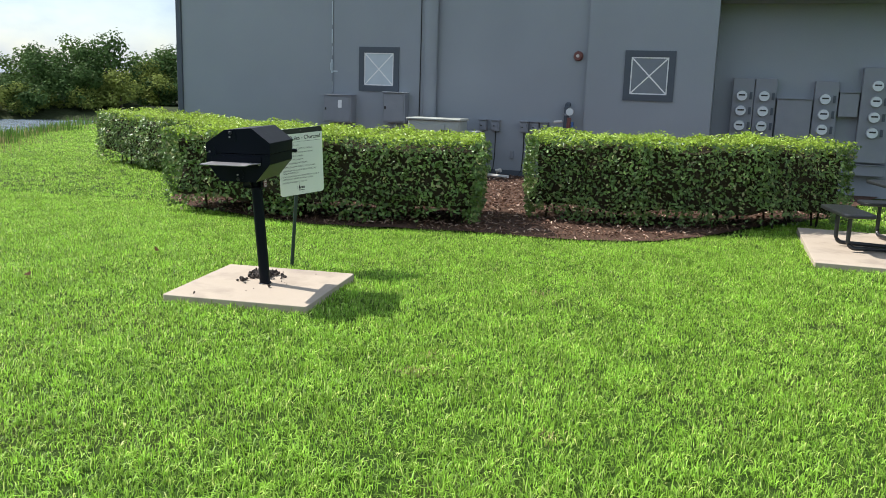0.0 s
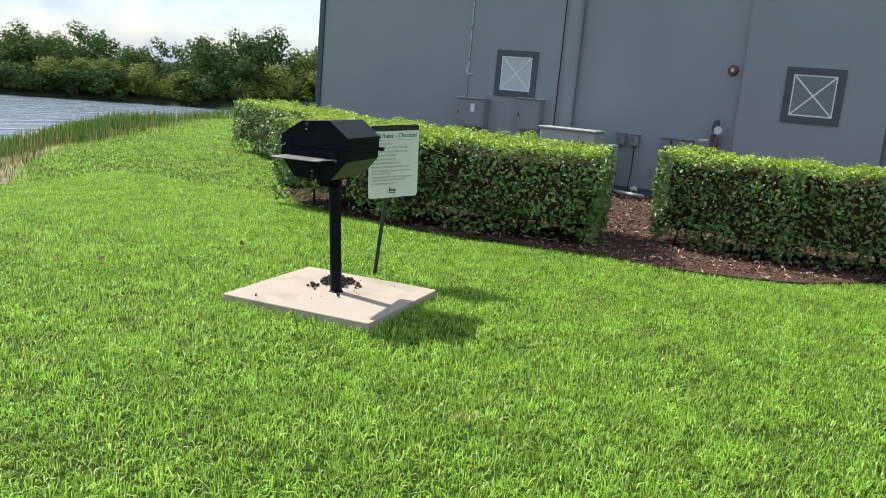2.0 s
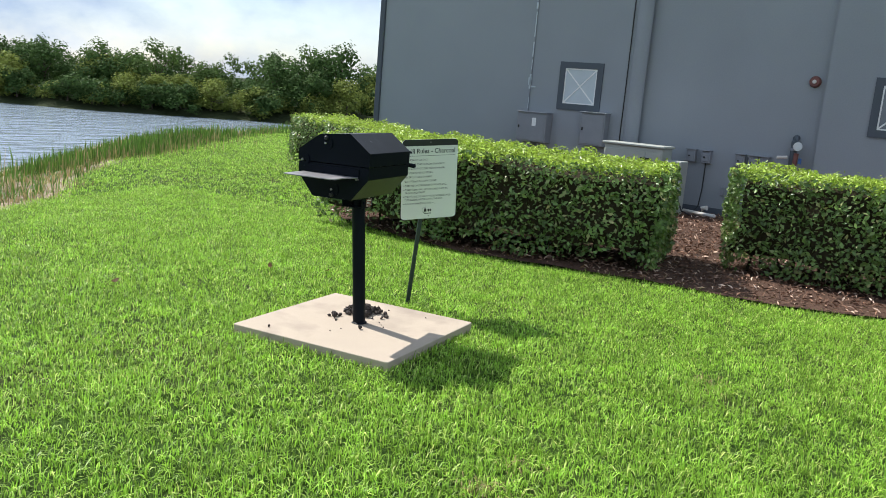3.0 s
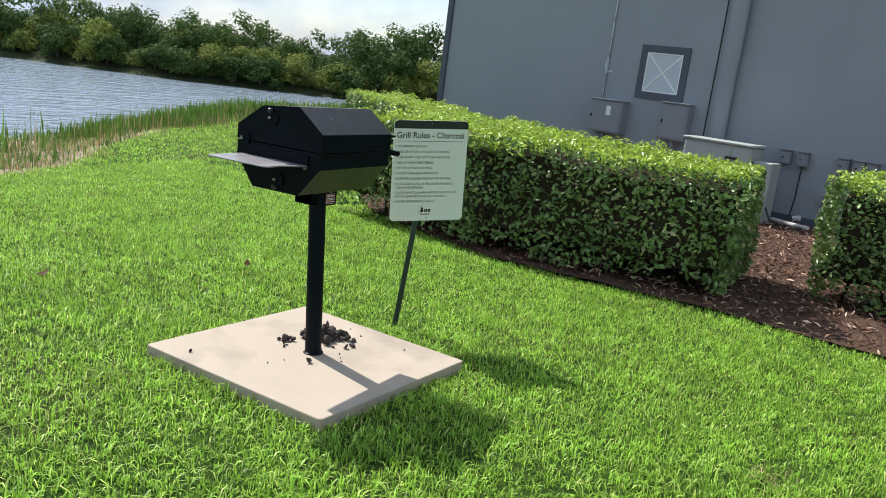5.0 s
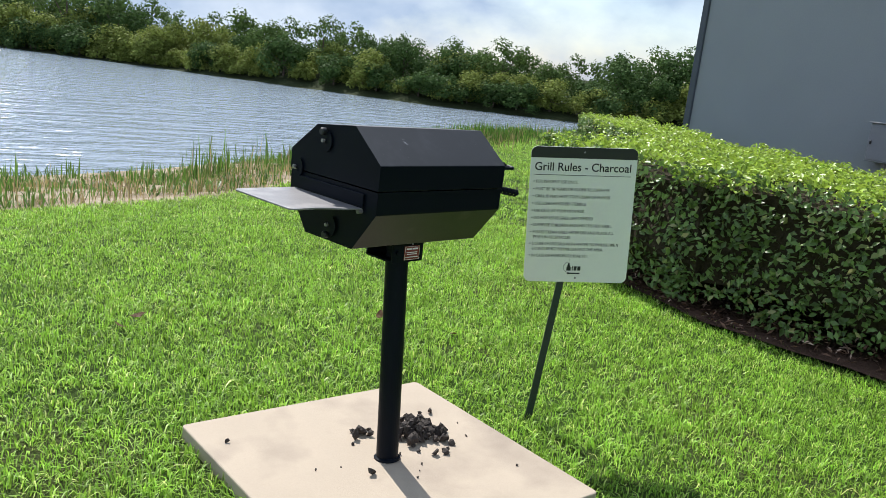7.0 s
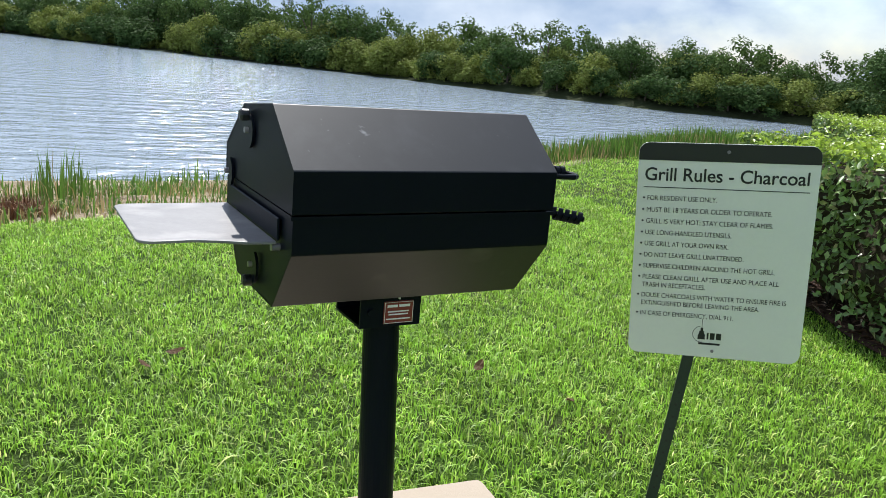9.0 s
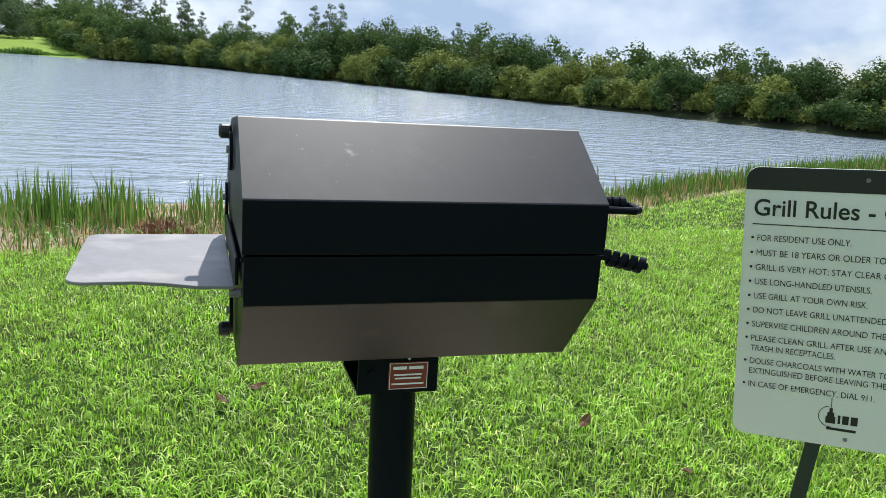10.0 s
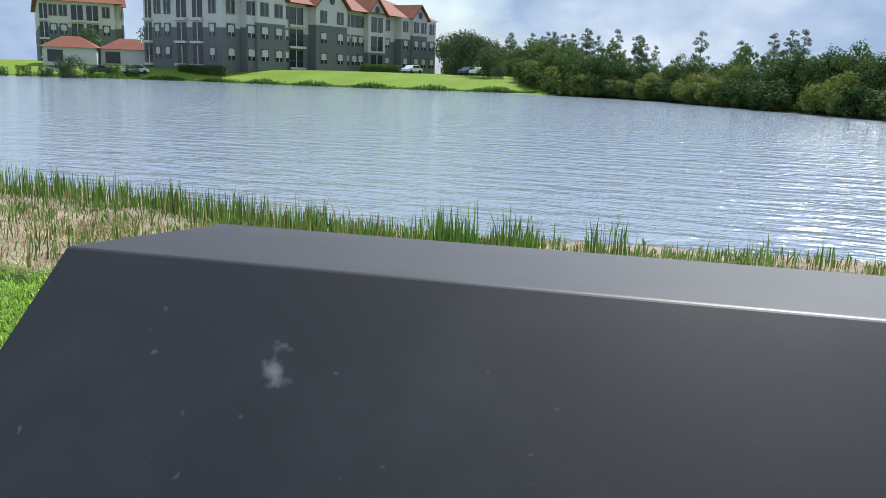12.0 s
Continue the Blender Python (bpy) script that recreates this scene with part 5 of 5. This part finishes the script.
def pine(height, material, seed):
    """A thin tall pine: bare stem, few boughs with tufts near the top."""
    rs = random.Random(seed)
    t = thing("tree", Matrix.Translation((0, 0, -60 - seed)), "", "tree")
    part("trunk", tube(bmesh.new(), [(0, 0, -0.3), (0.06, 0, height * 0.5), (0.0, 0.05, height)], [0.10, 0.075, 0.02], 7), M_BARK, t)
    lobes = []
    for k in range(20):
        t_ = rs.random()
        z = height * (0.52 + 0.47 * t_)
        a, q = rs.uniform(0, 6.283), height * 0.17 * (1.05 - 0.75 * t_) * rs.uniform(0.3, 1.15)
        x, y = math.cos(a) * q, math.sin(a) * q
        lobes.append((x, y, z, height * rs.uniform(0.035, 0.080) * (1.15 - 0.5 * t_)))
        if k % 2 == 0:
            part("limb", tube(bmesh.new(), [(0.03, 0.0, z - 0.25), (x, y, z)], [0.03, 0.012], 5), M_BARK, t)
    lobes.append((0, 0, height, height * 0.05))
    ob = new("crown", crown_mesh("crown", lobes, 1300, 0.19, material, seed, 0.75))
    ob.parent = t
    return t


PROTO = [broadleaf("bush", 3.4, 4.8, M_TREE[0], 1), broadleaf("tree", 5.2, 4.8, M_TREE[1], 2), broadleaf("tree", 5.6, 5.2, M_TREE[0], 3), broadleaf("tree", 4.2, 4.8, M_TREE[2], 4),
         broadleaf("tree", 6.2, 4.4, M_TREE[1], 5), pine(7.6, M_TREE[3], 6), broadleaf("oak", 7.5, 8.5, M_TREE[4], 7, 0.36, 3800), broadleaf("shrub", 2.2, 3.0, M_TREE[2], 8, 0.22, 1200)]
LABELS = ["dark green rounded waterside tree", "mid-green leafy tree on the far shore", "dense dark green tree on the far shore", "yellow-green bushy tree on the far shore", "tall narrow green tree on the far shore",
          "tall thin pine with sparse tufts above the woods", "large round grey-green oak beside the apartments", "low yellow-green shrub at the waterline"]
used = set()


def plant(k, x, y, s, turn, z=None, group="trees on the far shore"):
    m = Matrix.Translation((x, y, float(land(x, y)) if z is None else z)) @ Matrix.Rotation(turn, 4, "Z") @ Matrix.Diagonal((s[0], s[0], s[1], 1))
    if k in used:
        ob = copy_thing(PROTO[k], m)
        ob.matrix_basis = m
    else:
        used.add(k)
        ob = PROTO[k]
        ob.matrix_world = m
    tagged(ob, LABELS[k], "tree", group)


rs = random.Random(17)
SHORE = [Vector(p) for p in ((70, 14), (48, 25), (40, 32), (31.5, 39.5), (27.5, 47), (16.5, 66), (10, 77), (-2.5, 98), (-8.5, 109), (-24, 119), (-30, 130), (-36, 150), (-46, 176), (-70, 215))]
u, BACK = 0.0, []
for a, b in zip(SHORE, SHORE[1:]):
    L, d = (b - a).length, (b - a).normalized()
    nrm = Vector((d.y, -d.x))
    while u < L:
        far = (a + d * u).length
        size = (0.46 + 0.0038 * far if (a + d * u).x < 38 else 0.78) * (1.0 + 0.30 * noise.noise(Vector(((a + d * u).x * 0.09, (a + d * u).y * 0.09, 3.0))))
        for row, off in enumerate((0.5, 0.9, 3.4, 6.6)):
            p = a + d * (u + rs.uniform(-0.7, 0.7) + (1.1 if row == 1 else 0)) + nrm * (off + rs.uniform(-0.5, 0.5))
            kind = rs.choice((0, 0, 7, 3, 7) if row < 2 else ((1, 2, 2, 4, 0, 3) if row == 2 else (1, 2, 4, 4, 2)))
            k = size * rs.uniform(0.8, 1.12)
            shape, turn = (k, k * rs.uniform(0.82, 1.10) * (0.85 if row < 2 else 1.0)), rs.uniform(0, 6.28)
            if row == 3 or a.x < -9 and row != 1:
                BACK.append((kind, p.x, p.y, shape, turn))
            else:
                plant(kind, p.x, p.y, shape, turn)
        if rs.random() < (0.40 + 0.9 * noise.noise(Vector(((a + d * u).x * 0.13, (a + d * u).y * 0.13, 7.0))) if a.y > 70 else 0.0):
            p = a + d * u + nrm * rs.uniform(8, 14)
            k = (0.50 + 0.0036 * far) * rs.uniform(0.8, 1.15)
            plant(5, p.x, p.y, (k, k), rs.uniform(0, 6.28))
        u += 2.5 * size
    u -= L
# the woods behind the first rows, too close-grown to count
rng = np.random.default_rng(61)
WV, WF, at_v = [], [], 0
for kind, x, y, s, turn in BACK:
    me = next(c for c in PROTO[kind].children if c.name.startswith("crown")).data
    co = np.empty(len(me.vertices) * 3, np.float32)
    me.vertices.foreach_get("co", co)
    co = co.reshape(-1, 4, 3)
    co = co[rng.random(len(co)) < 0.55]
    mid = co.mean(1, keepdims=True)
    co = (mid + (co - mid) * 1.25).reshape(-1, 3) * np.array((s[0], s[0], s[1]))
    c, n = math.cos(turn), math.sin(turn)
    WV.append(np.c_[co[:, 0] * c - co[:, 1] * n + x, co[:, 0] * n + co[:, 1] * c + y, co[:, 2] + float(land(x, y))])
    k = at_v + np.arange(len(co) // 4)[:, None] * 4
    WF.append(np.concatenate([k + np.array([[0, 1, 2]]), k + np.array([[0, 2, 3]])]))
    at_v += len(co)
tagged(new("far_woods", mesh_np("far_woods", np.concatenate(WV), np.concatenate(WF), np.zeros((0, 4), int), M_TREE[1])), "dense green woods behind the far shore trees", "woods", kind="stuff")
for x, y, s in ((-49, 158, 1.15), (-54, 166, 1.25), (-45, 156, 1.05), (-40, 141, 0.7), (-60, 187, 1.3), (-57, 178, 1.25), (-114, 150, 1.2), (-124, 140, 1.0), (-97, 105, 0.6), (-113, 165, 1.3)):
    plant(6, x, y, (s, s), x, group="trees by the apartments")


# ---- apartments over the lake ----
def apartments(name, origin, direction, length, depth, base_z, label, scale=1.0):
    """Three storeys, grey below and pale above, with porch stacks, gables and a tiled hip roof. x runs along the long front, y into the block."""
    d = Vector((*direction, 0)).normalized()
    m = Matrix(((d.x, -d.y, 0, origin[0]), (d.y, d.x, 0, origin[1]), (0, 0, 1, base_z), (0, 0, 0, 1))) @ Matrix.Scale(scale, 4)
    b = thing(name, m, label, "apartment building")
    H, G = 10.0, 5.4
    part("wall", bbox(0, 0, -3, length, depth, G), M_APTG, b, "grey rendered lower walls")
    part("wall", bbox(0.05, 0.05, G, length - 0.05, depth - 0.05, H), M_APTW, b, "pale rendered upper walls")
    bm = bmesh.new()
    e, r = 0.8, depth / 2
    c = [bm.verts.new(p) for p in ((-e, -e - 0.6, H), (length + e, -e - 0.6, H), (length + e, depth + e, H), (-e, depth + e, H), (r, r, H + 4.4), (length - r, r, H + 4.4))]
    for f in ((0, 1, 5, 4), (1, 2, 5), (2, 3, 4, 5), (3, 0, 4), (3, 2, 1, 0)):
        bm.faces.new([c[i] for i in f])
    part("roof", bm, M_ROOF, b, "terracotta tiled hip roof")

    def win(face, u, z, w=1.5, h=1.7, blind=True, arch=False):
        """A window on the front (face 0) or on the end (face 1)."""
        def q(u0, z0, u1, z1, o0, o1):
            return bbox(u0, -o1, z0, u1, -o0, z1) if face == 0 else bbox(-o1, u0, z0, -o0, u1, z1)
        o = yoff
        fr = part("window", q(u - w / 2 - 0.15, z - 0.15, u + w / 2 + 0.15, z + h + 0.15, o, o + 0.06), M_APTG, b)
        part("pane", q(u - w / 2, z, u + w / 2, z + h, o + 0.061, o + 0.09), M_WGLASS, fr)
        if blind:
            part("blind", q(u - w / 2 + 0.1, z + h * 0.35, u + w / 2 - 0.1, z + h - 0.1, o + 0.091, o + 0.10), M_BLIND, fr)
        part("glazing_bar", q(u - 0.05, z, u + 0.05, z + h, o + 0.101, o + 0.12), M_APTW, fr)

    def porch(face, u, w):
        def q(u0, z0, u1, z1, o0, o1):
            return bbox(u0, -o1, z0, u1, -o0, z1) if face == 0 else bbox(-o1, u0, z0, -o0, u1, z1)
        for k in range(3):
            z = 0.2 + 3.3 * k
            po = part("porch", q(u - w / 2, z, u + w / 2, z + 2.6, 0.0, 0.03), M_WGLASS, b, "dark screened porch")
            part("rail", q(u - w / 2, z + 0.95, u + w / 2, z + 1.05, 0.031, 0.08), M_WALLD, po)
            part("mullion", q(u - 0.07, z, u + 0.07, z + 2.6, 0.031, 0.10), M_APTW, po)
            part("slab", q(u - w / 2 - 0.2, z - 0.4, u + w / 2 + 0.2, z - 0.05, 0.0, 0.5), M_APTW, po)

    def bay(u0, u1, out, grey, gable):
        y = part("bay", bbox(u0, -out, -3, u1, 0.04, grey), M_APTG, b, "grey projecting bay")
        part("bay_top", bbox(u0, -out, grey, u1, 0.04, H), M_APTW, y, "pale upper bay")
        um = (u0 + u1) / 2
        hgt = (u1 - u0) * 0.42
        if gable:
            part("gable", prism(bmesh.new(), [(u0, H), (u1, H), (um, H + hgt)], "y", -out, 3.5), M_APTW, y)
            bm = bmesh.new()
            for sg in (-1, 1):
                v = [bm.verts.new(p) for p in ((um, -out - 0.5, H + hgt + 0.35), (um, 5.5, H + hgt + 0.35), (um + sg * ((u1 - u0) / 2 + 0.6), 5.5, H - 0.2), (um + sg * ((u1 - u0) / 2 + 0.6), -out - 0.5, H - 0.2))]
                bm.faces.new(v)
            bmesh.ops.recalc_face_normals(bm, faces=bm.faces)
            bmesh.ops.solidify(bm, geom=bm.faces[:], thickness=0.18)
            part("gable_roof", bm, M_ROOF, y)
            bm = bmesh.new()
            bmesh.ops.create_cone(bm, cap_ends=True, segments=16, radius1=0.65, radius2=0.65, depth=0.08, matrix=Matrix.Translation((um, -out - 0.05, H + hgt * 0.30)) @ Matrix.Rotation(radians(90), 4, "X"))
            part("round_vent", bm, M_WALLD, y)

    k = length / 56
    for u0, u1, out, grey, gable in ((3.5 * k, 12 * k, 1.4, 5.6, False), (5.0 * k, 11.0 * k, 1.9, 6.4, True), (18.6 * k, 26.7 * k, 1.5, 7.0, True), (33.5 * k, 38.7 * k, 0.9, 3.2, True), (43 * k, 55 * k, 1.5, 6.0, False), (46 * k, 51 * k, 2.0, 6.8, True)):
        bay(u0, u1, out, grey, gable)
    yoff = 0.0
    for u in (1.6, 28.5, 30.6, 32.4, 40.5):
        for z, bl in ((0.9, True), (4.2, True), (7.5, False)):
            win(0, u * k, z, 1.4, 1.7, bl)
    for lst, yo in (((4.2, 11.5), 1.4), ((6.5, 9.5), 1.9), ((20.5, 24.8), 1.5), ((44.3, 53.5), 1.5), ((47.2, 49.8), 2.0)):
        yoff = yo
        for u in lst:
            for z, bl in ((0.9, True), (4.2, True), (7.5, False)):
                win(0, u * k, z, 1.5, 1.7, bl)
    yoff = 0.0
    porch(0, 15.6 * k, 3.4)
    bayp = 0.9
    for u, w in ((36.1 * k, 3.6),):
        for fl in range(3):
            z = 0.2 + 3.3 * fl
            po = part("porch", bbox(u - w / 2, -bayp - 0.03, z, u + w / 2, -bayp - 0.001, z + 2.6), M_WGLASS, b, "dark screened porch")
            part("rail", bbox(u - w / 2, -bayp - 0.08, z + 0.95, u + w / 2, -bayp - 0.031, z + 1.05), M_WALLD, po)
            part("mullion", bbox(u - 0.07, -bayp - 0.1, z, u + 0.07, -bayp - 0.031, z + 2.6), M_APTW, po)
    for u, w in ((depth * 0.30, 2.0), (depth * 0.50, 2.0), (depth * 0.93, 1.3)):
        porch(1, u, w)
    for u in (depth * 0.12, depth * 0.68, depth * 0.81):
        for z, bl in ((0.9, True), (4.2, True), (7.5, False)):
            win(1, u, z, 1.1, 1.7, bl)
    return b


apartments("apartment_building", (-83.5, 126.4), (14.0, 67.7), 57.6, 16.5, 1.6, "three-storey grey and white apartments with terracotta roof across the lake", 1.2)
apartments("apartment_building", (-143, 171), (-40, 40), 46, 13.0, 2.4, "more distant grey and white apartments with terracotta roof", 1.3)


def garage(x, y, w, turn):
    g = thing("garage", Matrix.Translation((x, y, 1.4)) @ Matrix.Rotation(turn, 4, "Z"), "low pale garage with terracotta hip roof by the apartments", "garage", "garages")
    part("wall", bbox(-w / 2, -3, -1, w / 2, 3, 2.6), M_APTW, g)
    bm = bmesh.new()
    c = [bm.verts.new(p) for p in ((-w / 2 - 0.5, -3.5, 2.6), (w / 2 + 0.5, -3.5, 2.6), (w / 2 + 0.5, 3.5, 2.6), (-w / 2 - 0.5, 3.5, 2.6), (-w / 2 + 3, 0, 4.6), (w / 2 - 3, 0, 4.6))]
    for f in ((0, 1, 5, 4), (1, 2, 5), (2, 3, 4, 5), (3, 0, 4), (3, 2, 1, 0)):
        bm.faces.new([c[i] for i in f])
    part("roof", bm, M_ROOF, g, "terracotta hip roof")
    part("door", bbox(-w / 2 + 0.8, -3.06, 0, -w / 2 + 3.4, -3.001, 2.1), M_WGLASS, g, "dark open garage door")


garage(-108.5, 133, 9, 0.55)
garage(-114.5, 125, 9, 0.6)
garage(-132.5, 117, 12, 0.7)


def car(x, y, turn, paint, label):
    c = thing("car", Matrix.Translation((x, y, float(land(x, y)))) @ Matrix.Rotation(turn, 4, "Z"), label, "car", "parked cars")
    side = [(-2.2, 0.35), (-2.2, 0.8), (-1.9, 0.95), (-1.2, 1.0), (-0.6, 1.45), (0.9, 1.48), (1.6, 1.02), (2.15, 0.9), (2.25, 0.4)]
    part("body", prism(bmesh.new(), side, "y", -0.85, 0.85, bevel=0.06), paint, c)
    part("window", prism(bmesh.new(), [(-1.05, 1.0), (-0.55, 1.40), (0.85, 1.42), (1.4, 1.02)], "y", -0.865, 0.865), M_WGLASS, c, "dark side glass")
    for wx in (-1.4, 1.4):
        for wy in (-0.8, 0.8):
            bm = bmesh.new()
            bmesh.ops.create_cone(bm, cap_ends=True, segments=18, radius1=0.33, radius2=0.33, depth=0.2, matrix=Matrix.Translation((wx, wy, 0.33)) @ Matrix.Rotation(radians(90), 4, "X"))
            part("wheel", bm, M_TYRE, c)


for x, y, t, p, l in ((-96, 119, 0.9, M_CARW, "white car parked by the far apartments"), (-100, 115, 0.9, M_CARB, "dark blue car parked by the far apartments"), (-105, 111, 0.9, M_CARW, "white car parked by the far apartments"),
                      (-42, 143, 1.2, M_CARW, "white car parked under the oak trees"), (-45, 146, 1.2, M_CARB, "dark car parked under the oak trees"), (-56, 146, 1.3, M_CARW, "white car parked beside the apartments")):
    car(x, y, t, p, l)


def hedge_far(x, y, L, turn, seed, h=1.3):
    rng = np.random.default_rng(seed)
    n = int(L * 260)
    p = np.c_[rng.uniform(-L / 2, L / 2, n), rng.uniform(-0.6, 0.6, n), rng.uniform(0, h, n)]
    v, f3, f4 = leaves(p, np.tile((0, 0, 1.0), (n, 1)), rng.uniform(0.15, 0.35, n), rng, 0.7, 1.0)
    ob = new("hedge", mesh_np("foliage", v, f3, f4, M_TREE[1]))
    ob.matrix_world = Matrix.Translation((x, y, float(land(x, y)))) @ Matrix.Rotation(turn, 4, "Z")
    tagged(ob, "low green hedge in front of the apartments", "hedge", "far hedges")


hedge_far(-70, 164, 14, 1.37, 41, 1.6)
hedge_far(-86.5, 124.5, 12, -0.25, 42, 1.6)
for k in range(9):
    hedge_far(-94 - 2.3 * k, 116 - 2.3 * k, 2.2, 0.8, 50 + k, 1.9)
